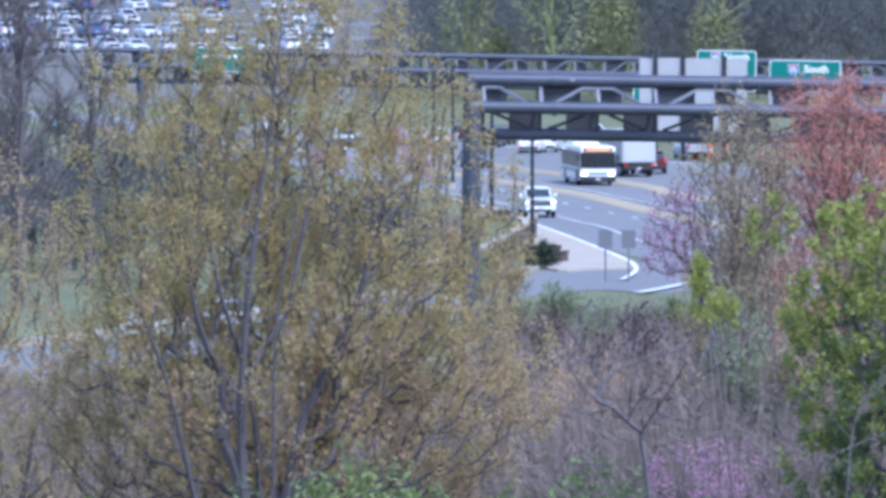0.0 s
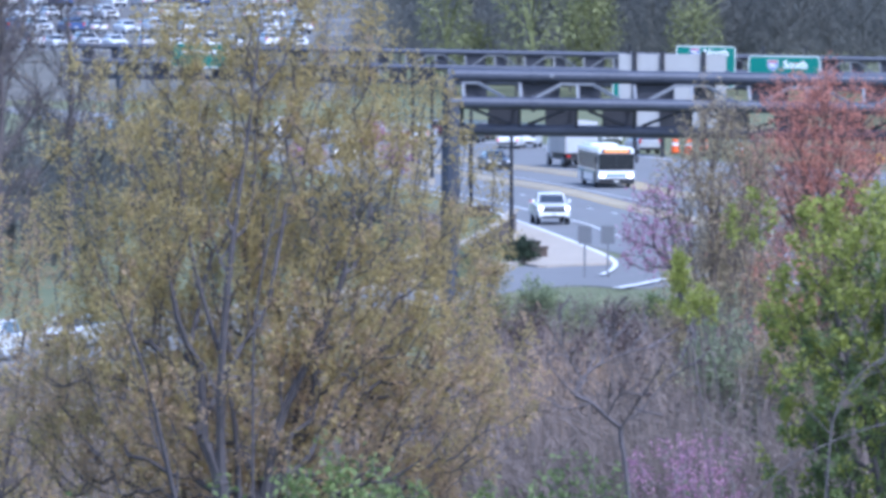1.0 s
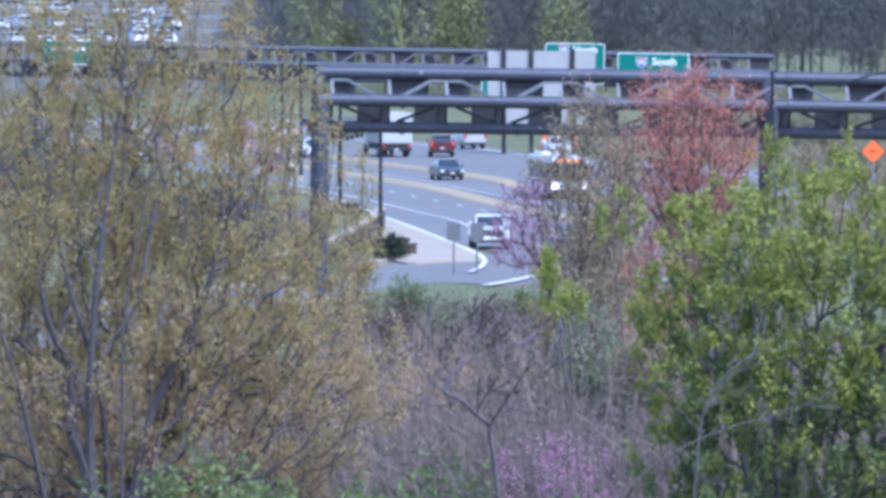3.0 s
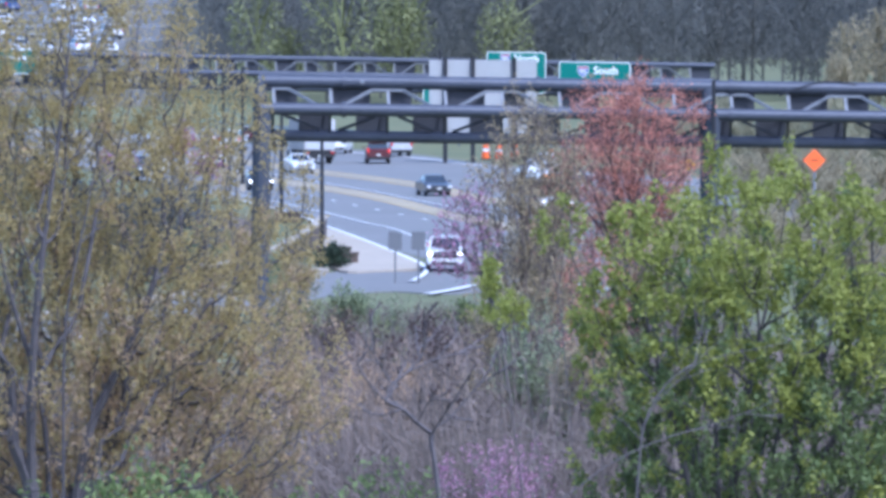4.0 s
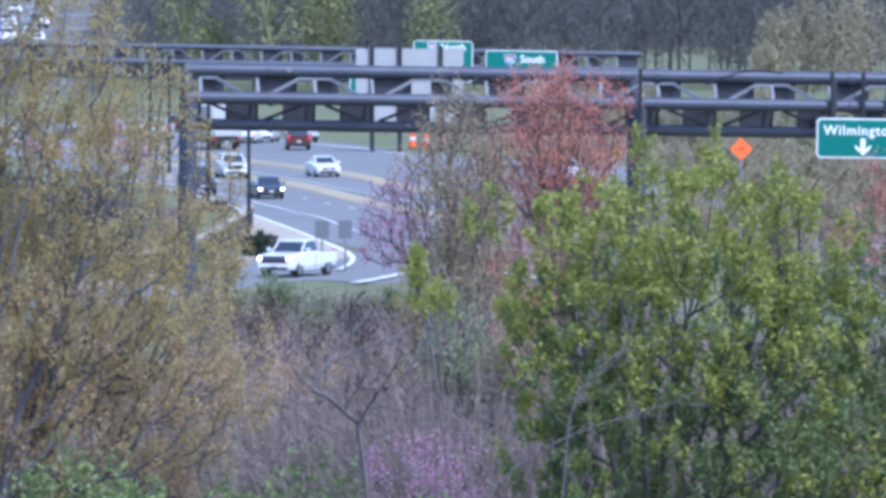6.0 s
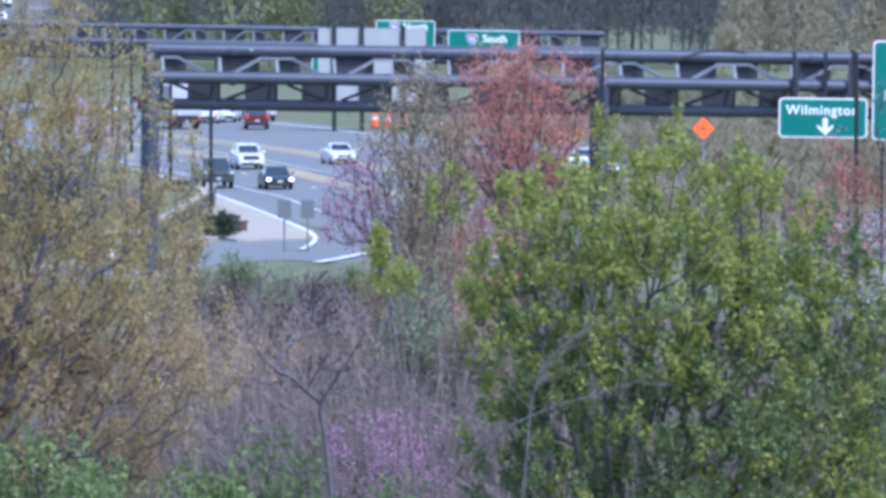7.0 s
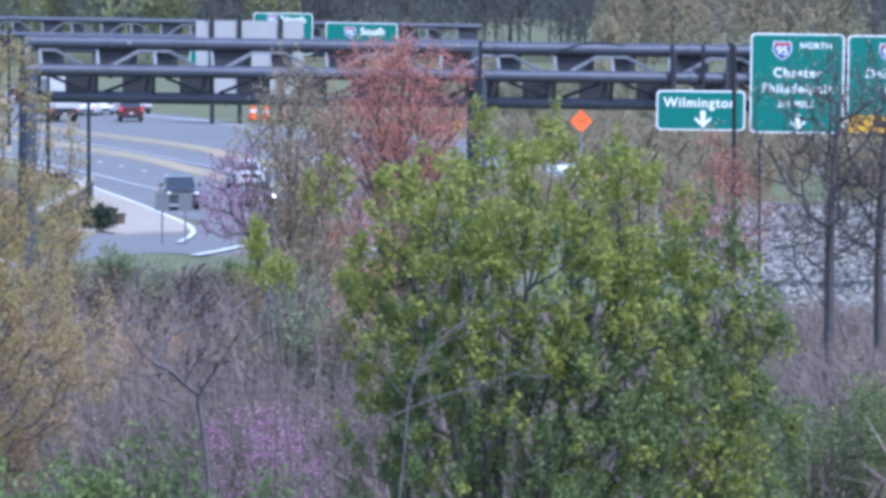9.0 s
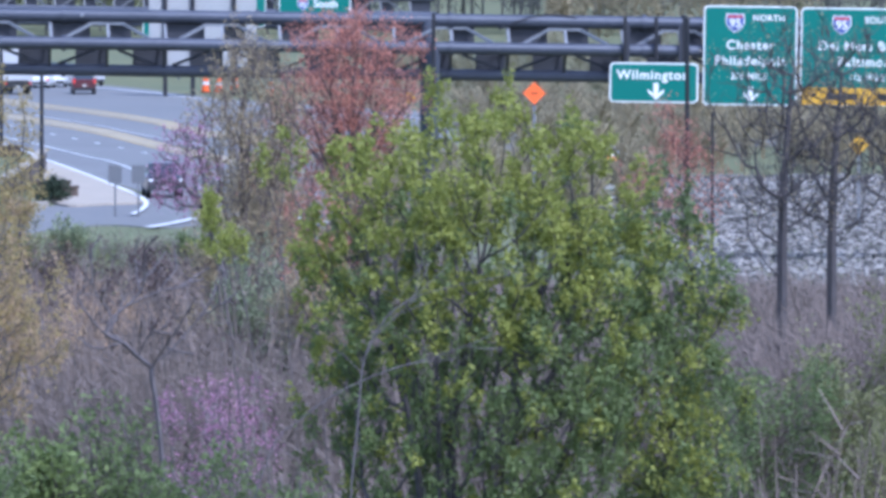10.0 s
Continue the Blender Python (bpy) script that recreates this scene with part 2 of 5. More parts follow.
def smooth_line(points, n=8):
    """A soft curve through points."""
    p = [np.array(q, float) for q in points]
    p = [2 * p[0] - p[1]] + p + [2 * p[-1] - p[-2]]
    out = []
    for i in range(1, len(p) - 2):
        for k in range(n):
            t = k / n
            out.append(tuple(0.5 * (2 * p[i] + (p[i + 1] - p[i - 1]) * t + (2 * p[i - 1] - 5 * p[i] + 4 * p[i + 1] - p[i + 2]) * t * t
                                    + (3 * p[i] - p[i - 1] - 3 * p[i + 1] + p[i + 2]) * t ** 3)))
    return out + [tuple(p[-2])]


def raw(name, verts, faces, material, parent=None, at=None):
    me = bpy.data.meshes.new(name)
    me.from_pydata([tuple(v) for v in verts], [], [tuple(f) for f in faces])
    me.materials.append(material)
    ob = new(name, me)
    if parent:
        ob.parent = parent
    if at:
        ob.matrix_basis = at
    return ob


def leaf_arrays(centres, rng, per, spread, size, upright=0.0, width=0.55):
    """Small pointed leaves scattered round each centre."""
    c = np.repeat(np.asarray(centres), per, axis=0)
    c = c + rng.normal(0, 1, c.shape) * np.array([spread, spread, spread * 1.3])
    a = rng.normal(0, 1, c.shape) * (1 - upright) + np.array([0, 0, upright])
    a /= np.linalg.norm(a, axis=1)[:, None]
    b = np.cross(a, rng.normal(0, 1, c.shape))
    b /= np.linalg.norm(b, axis=1)[:, None] + 1e-9
    s = size * rng.uniform(0.6, 1.4, (len(c), 1))
    v = np.stack([c - a * s, c + b * s * width, c + a * s, c - b * s * width], 1).reshape(-1, 3)
    f = np.arange(len(v)).reshape(-1, 4)
    return v, f


def limb_arrays(nodes, parent, radius, sides=4):
    """Tapered limbs from each node to its parent."""
    nodes, parent = np.asarray(nodes), np.asarray(parent)
    k = np.where(parent >= 0)[0]
    a, b = nodes[parent[k]], nodes[k]
    d = b - a
    d /= np.linalg.norm(d, axis=1)[:, None] + 1e-9
    ref = np.where(np.abs(d[:, 2:3]) > 0.9, np.array([[1.0, 0, 0]]), np.array([[0, 0, 1.0]]))
    u = np.cross(d, ref)
    u /= np.linalg.norm(u, axis=1)[:, None] + 1e-9
    w = np.cross(d, u)
    ring = [math.tau * i / sides for i in range(sides)]
    ra, rb = np.minimum(radius[parent[k]], radius[k] * 1.25)[:, None], radius[k][:, None]
    v = np.stack([a + (u * math.cos(q) + w * math.sin(q)) * ra for q in ring] + [b + (u * math.cos(q) + w * math.sin(q)) * rb for q in ring], 1)
    base = np.arange(len(k))[:, None] * 2 * sides
    f = np.concatenate([np.stack([base[:, 0] + i, base[:, 0] + (i + 1) % sides, base[:, 0] + sides + (i + 1) % sides, base[:, 0] + sides + i], 1) for i in range(sides)])
    return v.reshape(-1, 3), f


def grow_tree(rng, stems, crown, thin, rise, least, gap=-0.3):
    """Stems, limbs, branches and twigs that fan upwards and end at the uneven outline of the crown."""
    count, profile, height, (cx, cy, z0, wide), squash, lump, seed = crown
    nodes, parent, twigs = [], [], []

    def inside(p):
        h = (p[2] - z0) / height
        if h < -0.15 or h > 1.0:
            return False
        dx, dy = (p[0] - cx) / wide, (p[1] - cy) / (wide * squash)
        r = math.hypot(dx, dy)
        ang = math.atan2(dy, dx)
        edge = profile(max(h, 0)) * (1 + lump * 1.5 * noise.noise(Vector((math.cos(ang) * 1.7 + seed, math.sin(ang) * 1.7, h * 4.5))))
        if noise.noise(Vector((dx * 2.6 + seed, dy * 2.6, h * 5.5 + seed))) < gap:
            return False
        return r < edge * rng.uniform(0.8, 1.12)

    def add(p, par):
        nodes.append(p)
        parent.append(par)
        return len(nodes) - 1

    def shoot(base, way, length, level):
        steps = (0, 6, 5, 3)[level]
        p, last, made = nodes[base], base, []
        for k in range(steps):
            way = way + rng.normal(0, 0.07, 3) + np.array([0, 0, rise * 0.10])
            way = way / np.linalg.norm(way)
            p = p + way * length / steps
            if not inside(p):
                break
            last = add(p, last)
            made.append((last, way))
        if level == 3:
            if made:
                twigs.append([m[0] for m in made])
            return
        if not made:
            return
        n = n2 if level == 1 else n3
        for k in range(n):
            j = int(len(made) * (k + rng.uniform(0, 1)) / n)
            node, w = made[min(j, len(made) - 1)]
            side = np.cross(w, rng.normal(0, 1, 3))
            side = side / (np.linalg.norm(side) + 1e-9)
            a = rng.uniform(0.45, 0.85)
            new_way = w * math.cos(a) + side * math.sin(a) + np.array([0, 0, 0.18 * rise])
            shoot(node, new_way / np.linalg.norm(new_way), length * rng.uniform(0.35, 0.6) if level == 1 else length * rng.uniform(0.4, 0.75), level + 1)
        twigs.append([made[-1][0]])

    b = (count / len(stems) / 1.5) ** (1 / 3)
    n1, n2, n3 = max(4, round(2.3 * b)), max(2, round(b)), max(2, round(0.75 * b))
    for line in stems:
        pts = smooth_line(line, 4)
        ids = []
        for k, q in enumerate(pts):
            near = int(np.argmin(np.linalg.norm(np.array(nodes) - np.array(q), axis=1))) if nodes and k == 0 else -1
            ids.append(add(np.array(q, float), near if k == 0 else ids[-1]))
        ways = [nodes[ids[min(k + 1, len(ids) - 1)]] - nodes[ids[max(k - 1, 0)]] for k in range(len(ids))]
        good = [k for k in range(len(ids)) if nodes[ids[k]][2] > z0 - 0.1 * height]
        turn = rng.uniform(0, math.tau)
        for k in range(n1):
            j = good[min(len(good) - 1, int(len(good) * (k + rng.uniform(0, 1)) / n1))]
            turn += 2.4
            w = ways[j] / (np.linalg.norm(ways[j]) + 1e-9)
            out = np.array([math.cos(turn), math.sin(turn) * squash, 0])
            a = rng.uniform(0.5, 0.95)
            way = w * math.cos(a) + out * math.sin(a) + np.array([0, 0, 0.25 * rise])
            shoot(ids[j], way / np.linalg.norm(way), wide * rng.uniform(0.75, 1.5), 1)
    arr = np.array(nodes)
    load = np.ones(len(arr))
    for k in range(len(arr) - 1, -1, -1):
        if parent[k] >= 0:
            load[parent[k]] += load[k]
    return arr, np.array(parent), np.maximum(thin * load ** 0.47, least), twigs


def fill_tree(rng, stems, crown, thin, least, rise=0.35, direct=0.3, hollow=0.5, ground=0.0, gap=-0.28):
    """Stems, and limbs that reach every cluster of a lumpy crown: each cluster is joined to the limb that serves it with the shortest climb."""
    count, profile, height, (cx, cy, z0, wide), squash, lump, seed = crown
    nodes, parent, run = [], [], []
    for line in stems:
        last = -1 if not nodes else int(np.argmin(np.linalg.norm(np.array(nodes) - np.array(line[0]), axis=1)))
        for q in smooth_line(line, 5):
            q = np.array(q, float)
            run.append(0.0 if last < 0 else run[last] + np.linalg.norm(q - nodes[last]))
            nodes.append(q)
            parent.append(last)
            last = len(nodes) - 1
    tips = []
    while len(tips) < count:
        h, ang = rng.uniform(0, 1), rng.uniform(0, math.tau)
        edge = profile(h) * (1 + lump * 1.6 * noise.noise(Vector((math.cos(ang) * 1.6 + seed, math.sin(ang) * 1.6, h * height / wide * 1.3))))
        if rng.uniform(0, 1) > (edge / 1.2) ** 2:
            continue
        r = edge * rng.uniform(0, 1) ** hollow
        p = np.array([cx + math.cos(ang) * r * wide, cy + math.sin(ang) * r * wide * squash, z0 + h * height])
        if noise.noise(Vector(p * (2.2 / wide)) + Vector((seed, 0, seed))) < gap:
            continue
        tips.append(p)
    arr = np.zeros((len(nodes) + 4 * count, 3))
    arr[:len(nodes)] = nodes
    path = np.zeros(len(arr))
    path[:len(nodes)] = run
    n = len(nodes)
    axis = np.array(nodes)
    order = np.argsort([np.min(np.linalg.norm(axis - p, axis=1)) for p in tips])
    ends = []
    for k in order:
        p = tips[k]
        d = p - arr[:n]
        dist = np.linalg.norm(d, axis=1)
        low = np.maximum(0, rise - d[:, 2] / (dist + 1e-6))
        j = int(np.argmin(dist * (1 + 1.6 * low) + direct * path[:n] + np.where(arr[:n, 2] < ground, 9, 0)))
        a, span = arr[j], dist[j]
        m = 3 if span > wide * 0.25 else 2
        bend = np.array([0, 0, -0.10 * span]) + rng.normal(0, 0.05 * span, 3)
        for i in range(1, m + 1):
            f = i / m
            arr[n] = a + (p - a) * f + bend * 4 * f * (1 - f)
            path[n] = path[j] + span / m
            parent.append(j)
            j = n
            n += 1
        ends.append(j)
    arr = arr[:n]
    load = np.ones(n)
    for k in range(n - 1, -1, -1):
        if parent[k] >= 0:
            load[parent[k]] += load[k]
    return arr, np.array(parent), np.maximum(thin * load ** 0.47, least), ends


def full_tree(name, label, stems, crown, bark, leaf, per, spread, size, thin=0.005, least=0.006, seed=1, group="", second=None, twigs=3, reach=0.3, upright=0.2, width=0.5, rise=0.35, direct=0.3, hollow=0.5, bare=0.0, ground=0.0, gap=-0.28):
    """A tree whose crown is filled with twigs that end in tufts of leaves."""
    rng = np.random.default_rng(seed)
    base = np.array(stems[0][0], float)
    nodes, par, rad, ends = fill_tree(rng, stems, crown, thin, least, rise, direct, hollow, ground, gap)
    top = thing(name, Matrix.Translation(base), label, "shrub" if "shrub" in name else "tree", group)
    ends = np.array(ends)
    k = np.repeat(ends, twigs)
    way = rng.normal(0, 0.6, (len(k), 3)) + np.array([0, 0, 0.75])
    way += 0.7 * (nodes[k] - nodes[par[k]]) / (np.linalg.norm(nodes[k] - nodes[par[k]], axis=1)[:, None] + 1e-6)
    way *= (reach * rng.uniform(0.4, 1.2, len(k)) / np.linalg.norm(way, axis=1))[:, None]
    buds = nodes[k] + way
    allnodes = np.concatenate([nodes, buds])
    allpar = np.concatenate([par, k])
    allrad = np.concatenate([rad, np.full(len(k), least * 0.7)])
    v, f = limb_arrays(allnodes - base, allpar, allrad, 4)
    raw("trunk", v, f, bark, top)
    cents = np.concatenate([nodes[ends], buds]) - base
    cents = cents[rng.uniform(0, 1, len(cents)) >= bare]
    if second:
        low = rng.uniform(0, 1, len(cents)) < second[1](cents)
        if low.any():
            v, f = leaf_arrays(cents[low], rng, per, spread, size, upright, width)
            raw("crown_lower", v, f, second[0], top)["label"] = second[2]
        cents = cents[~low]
    v, f = leaf_arrays(cents, rng, per, spread, size, upright, width)
    raw("crown", v, f, leaf, top)
    return top


def crown_points(rng, count, profile, height, centre, squash=1.0, lump=0.25, seed=0.0):
    """What grow_tree needs to know of a crown: profile gives the radius at a share of the height."""
    return count, profile, height, centre, squash, lump, seed


def tree(name, label, stems, points, bark, leaf, per, spread, size, thin=0.005, seed=1, group="", leafshare=1.0, second=None, along=0, up=0.5, sides=4, least=0.007, upright=0.0, width=0.55):
    """A tree: one mesh of limbs, one crown of small leaves."""
    rng = np.random.default_rng(seed)
    base = Vector(stems[0][0])
    shift = np.array(base)
    nodes, par, rad, twigs = grow_tree(rng, stems, points, thin, up, least)
    top = thing(name, Matrix.Translation(base), label, "shrub" if "shrub" in name else "tree", group)
    v, f = limb_arrays(nodes - shift, par, rad, sides)
    raw("trunk", v, f, bark, top)
    if per:
        cents = np.array([nodes[k] for tw in twigs for k in (tw if along else tw[-1:])]) - shift
        cents = cents[rng.uniform(0, 1, len(cents)) < leafshare]
        if second:
            low = rng.uniform(0, 1, len(cents)) < second[1](cents)
            if low.any():
                v, f = leaf_arrays(cents[low], rng, per, spread, size, upright, width)
                raw("crown_lower", v, f, second[0], top)["label"] = second[2]
            cents = cents[~low]
        v, f = leaf_arrays(cents, rng, per, spread, size, upright, width)
        raw("crown", v, f, leaf, top)
    return top


# ---- ground and roads ----
K = 2.7584  # stretch of the plan along the way ahead


def plan(*pts):
    return [(x, y * K) for x, y in pts]


def sheet(name, outline, z, material, label, category, thick=0.3):
    return tagged(part(name, prism(outline, z - thick, z), material), label, category, kind="structure")


bm = bmesh.new()
bmesh.ops.create_grid(bm, x_segments=40, y_segments=40, size=2600, matrix=Matrix.Translation((0, 2200, 0)))
tagged(part("ground", bm, GRASS), "rough spring grass verge and fields round the road", "ground", kind="structure")

NEAR_EDGE = plan((-60, 352), (-30, 284), (-16, 255), (-6.6, 231.5), (-2.9, 217.5), (1.2, 202.6), (4.0, 195), (9, 191), (16, 197), (24, 210), (40, 225), (70, 234))
FAR_EDGE = plan((95, 243), (60, 246), (30, 255), (14, 268), (7.9, 276.5), (3.5, 285), (-4, 294), (-20, 312), (-60, 352.5))
sheet("road", smooth_line(NEAR_EDGE) + smooth_line(FAR_EDGE), 0.03, ASPHALT, "wide pale grey asphalt highway with worn lane markings", "road")
RAMP_FAR = plan((13, 191), (8, 193), (4.2, 194.5), (2.4, 191.5), (-1.5, 189.5), (-6, 180), (-15, 167), (-22, 157.5), (-40, 140))
RAMP_NEAR = plan((-40, 128), (-24, 141.5), (-15, 155), (-6, 170.5), (0, 178.5), (4, 177.5), (8, 180), (13, 178))
sheet("ramp", smooth_line(RAMP_FAR) + smooth_line(RAMP_NEAR), 0.05, ASPHALT, "grey asphalt exit ramp bending away from the highway", "road")
ISLAND = plan((-2.9, 198), (-3.3, 208), (-2.95, 215.5), (1.0, 201.2), (2.6, 195), (3.0, 190), (0.8, 188.8), (-1.6, 188.6))
sheet("traffic_island", smooth_line(ISLAND + ISLAND[:1], 5)[:-1], 0.16, CONCRETE, "pale concrete traffic island at the exit", "traffic island")

lines = [
    ("white_edge_line", plan((-16, 254), (-6.1, 229), (-2.8, 216.3), (-0.8, 208.5), (1.0, 200.9), (2.1, 195.8), (2.85, 191.9), (3.05, 188.8), (2.8, 185.8), (2.2, 183)), 0.125, WHITE_LINE),
    ("ramp_edge_line", plan((2.9, 176.6), (4.2, 178.6), (5.5, 180.9), (7.5, 182.2), (10.5, 181.2), (13, 178)), 0.22, WHITE_LINE),
]
for name, pts, half, m in lines:
    tagged(part(name, ribbon(smooth_line(pts), half, 0.175), m), "white painted edge line curving round the gore", "road marking", kind="structure")
YU = plan((-40, 335), (-20, 296), (-6.3, 269), (0.7, 257), (5.05, 247.8), (7.1, 240.5), (16, 222), (40, 180))
YL = plan((-40, 318), (-20, 281), (-6, 254), (0.6, 240), (5.35, 225.5), (14, 205), (34, 170))
for base in (YU, YL):
    for off, half in ((-1.0, 0.15), (-0.2, 0.14), (0.75, 0.18)):
        pts = [(x + off * 0.35, y + off * 4.6) for x, y in base]
        tagged(part("yellow_line", ribbon(smooth_line(pts), half, 0.055), YELLOW_LINE), "worn yellow painted line along the median", "road marking", "yellow median lines", "structure")
    tagged(part("median_strip", ribbon(smooth_line(base), 0.62, 0.042), MEDIAN), "pale flush median strip between yellow lines", "road marking", "median strips", "structure")


def dashes(start, step, count, length, half, group):
    (x, y), (dx, dy) = start, step
    size = math.hypot(dx, dy)
    bm0 = box(-half, half, -length / 2, length / 2, 0, 0.02)
    first = part("lane_dash", bm0, WHITE_LINE, at=pose(x, y, 0.035, 0, 0, math.degrees(math.atan2(-dx, dy))))
    tagged(first, "short white painted lane dash on grey asphalt", "road marking", group, "structure")
    for i in range(1, count):
        copy_thing(first, pose(x + dx * i, y + dy * i, 0.035, 0, 0, math.degrees(math.atan2(-dx, dy))))


dashes((-7.0, 248.5 * K), (1.5, -10.3), 9, 1.9, 0.075, "dashes of the outer lanes")
tagged(part("inner_line", ribbon(smooth_line(plan((-30, 303), (-9, 265), (-4.3, 255.1), (0.6, 244.6), (2.9, 238.2), (8, 226))), 0.06, 0.07), WHITE_LINE),
       "faint white line between the inner lanes", "road marking", kind="structure")
tagged(part("lane_line", ribbon(smooth_line(plan((-12, 249), (-4.3, 230.9), (-2.0, 224.6), (-0.1, 219.1), (1.6, 214.7), (4.8, 202.0), (12, 186))), 0.08, 0.075), WHITE_LINE),
       "thin worn white lane line", "road marking", kind="structure")
tagged(part("far_edge_line", ribbon(smooth_line(plan((-30, 318), (-4, 290), (3.5, 281), (7.9, 273), (14, 264.5), (30, 243))), 0.12, 0.05), WHITE_LINE),
       "white line along the far shoulder", "road marking", kind="structure")


tagged(part("kerb", ribbon(smooth_line(plan((-2.6, 188.6), (-6, 181.2), (-15, 168), (-22, 158.5), (-40, 141))), 0.4, 0.3, 0.3), CONCRETE), "pale concrete kerb along the far side of the ramp", "kerb", kind="structure")


# low walls beside the near shoulder
def wall_run(name, pts, height, half, m, label):
    bm = bmesh.new()
    p = smooth_line(pts, 4)
    for (x0, y0), (x1, y1) in zip(p, p[1:]):
        beam(bm, (x0, y0, height / 2), (x1, y1, height / 2), half * 2, height)
    return tagged(part(name, bm, m), label, "wall", kind="structure")


WALL = [(-8.5, 490), (-6.4, 502), (-5.05, 518), (-3.9, 542), (-3.1, 562), (-2.75, 575)]
wall_run("retaining_wall", WALL, 1.35, 0.16, BROWNSTONE, "brown stone retaining wall beside the ramp")
tagged(part("coping", ribbon(smooth_line(WALL, 4), 0.26, 1.5, 0.15), CONCRETE), "pale concrete coping along the retaining wall", "coping", kind="structure")
for x, y, w in ((-5.2, 607, 1.7), (-2.05, 541, 1.9), (-1.3, 532, 1.3)):
    bm = block(box(-w / 2, w / 2, -0.35, 0.35, 0, 0.62, 0.06), -w / 2 - 0.06, w / 2 + 0.06, -0.41, 0.41, 0.62, 0.74, 0.03)
    tagged(part("stone_block", bm, BROWNSTONE, at=pose(x, y, 0.0)), "low brown stone wall block in the verge", "stone block", "stone blocks")

# far guard rail along the other shoulder
rail = thing("guard_rail", pose(0, 0, 0), "pale galvanised guard rail on short posts", "guard rail")
rail_line = smooth_line(plan((-14, 318), (4, 300), (14, 286), (34, 258), (60, 222)), 6)
for (x0, y0), (x1, y1) in zip(rail_line, rail_line[1:]):
    part("rail", beam(bmesh.new(), (x0, y0, 0.72), (x1, y1, 0.72), 0.32, 0.1), GALV, rail)
for x, y in rail_line[::2]:
    part("post", box(x - 0.08, x + 0.08, y - 0.08, y + 0.08, 0, 0.75), GALV, rail)


# ---- sign gantries ----
def gantry(name, m, x0, x1, zs, radii, deep, cols, module, first, label, bracing, plates=True):
    """A tubular truss of three chords on paired columns: zs are the chords' heights, the middle one stands out to the front."""
    g = thing(name, m, label, "sign gantry")
    zt, zm, zb = zs
    for nm, z, y, r in (("top_chord", zt, 0, radii[0]), ("front_chord", zm, -deep, radii[1]), ("bottom_chord", zb, 0, radii[2])):
        bm = tube((x0, y, z), (x1, y, z), r, sides=14)
        for k in range(int((x1 - x0) / 9)):
            cx = x0 + 4 + k * 9.0
            rod(bm, (cx - 0.1, y, z), (cx + 0.1, y, z), r * 1.25, sides=14)
        part(nm, bm, STEEL, g)
    bm = bmesh.new()
    for z, y in ((zt, 0), (zb, 0)):
        beam(bm, (x0 + 0.1, 0, z), (x0 + 0.1, -deep, zm), radii[2] * 0.8, radii[2] * 0.8)
    part("end_brace", bm, STEEL, g)
    x, k = first, 0
    w = module * 0.05
    while x < x1 - 0.3:
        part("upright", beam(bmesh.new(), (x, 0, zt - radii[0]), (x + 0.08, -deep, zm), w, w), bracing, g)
        # Lower bracing: shade under the truss is put into its colour.
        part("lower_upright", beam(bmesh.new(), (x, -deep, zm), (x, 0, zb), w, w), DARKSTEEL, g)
        if k % 2 == 0:
            for s in (-1, 1):
                if x + s * module * 0.7 < x0 or x + s * module * 0.7 > x1:
                    continue
                bm = bmesh.new()
                beam(bm, (x + s * module * 0.28, -0.15 * deep, zt - radii[0] - 0.05), (x + s * module * 0.75, -deep, zm + radii[1] * 0.8), w, w)
                beam(bm, (x, -0.1 * deep, zt - radii[0] - 0.04), (x + s * module * 0.3, -0.15 * deep, zt - radii[0] - 0.04), w, w)
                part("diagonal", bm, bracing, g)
                # Same painted shade as on the lower uprights.
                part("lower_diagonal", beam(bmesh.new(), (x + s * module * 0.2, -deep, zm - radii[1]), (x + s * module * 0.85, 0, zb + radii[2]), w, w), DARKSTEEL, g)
        if plates:
            part("back_plate", box(x + module * 0.45, x + module * 0.98, 0.1, 0.16, zb, zm + 0.2), DARKSTEEL, g)
            part("back_plate", box(x + module * 0.02, x + module * (0.42 if k % 2 == 0 else 0.7), 0.1, 0.16, zm + 0.1, zt), DARKSTEEL, g)
        x += module
        k += 1
    for cx, cr in cols:
        part("column", tube((cx, 0, 0), (cx, 0, zt), cr, sides=14), STEEL, g)
        part("column", tube((cx + 0.2, -deep, 0), (cx + 0.2, -deep, zm), cr, sides=14), STEEL, g)
        part("base_plate", box(cx - 0.7, cx + 1.1, -deep - 0.7, 0.7, 0, 0.12, 0.02), CONCRETE, g)
        for z in (2.5, 5.5, 8.0):
            if z < zb:
                part("column_brace", beam(bmesh.new(), (cx, 0, z), (cx + 0.2, -deep, z), 0.22, 0.22), STEEL, g)
    return g


TILT = 0.8
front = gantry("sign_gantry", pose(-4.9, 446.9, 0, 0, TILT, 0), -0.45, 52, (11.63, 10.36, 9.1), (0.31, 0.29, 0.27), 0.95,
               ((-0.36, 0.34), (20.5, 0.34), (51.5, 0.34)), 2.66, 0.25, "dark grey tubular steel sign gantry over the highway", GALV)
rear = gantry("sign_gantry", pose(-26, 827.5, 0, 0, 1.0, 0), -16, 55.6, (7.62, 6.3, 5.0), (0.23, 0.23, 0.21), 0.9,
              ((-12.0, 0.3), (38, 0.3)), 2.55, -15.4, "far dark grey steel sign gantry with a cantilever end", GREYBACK)


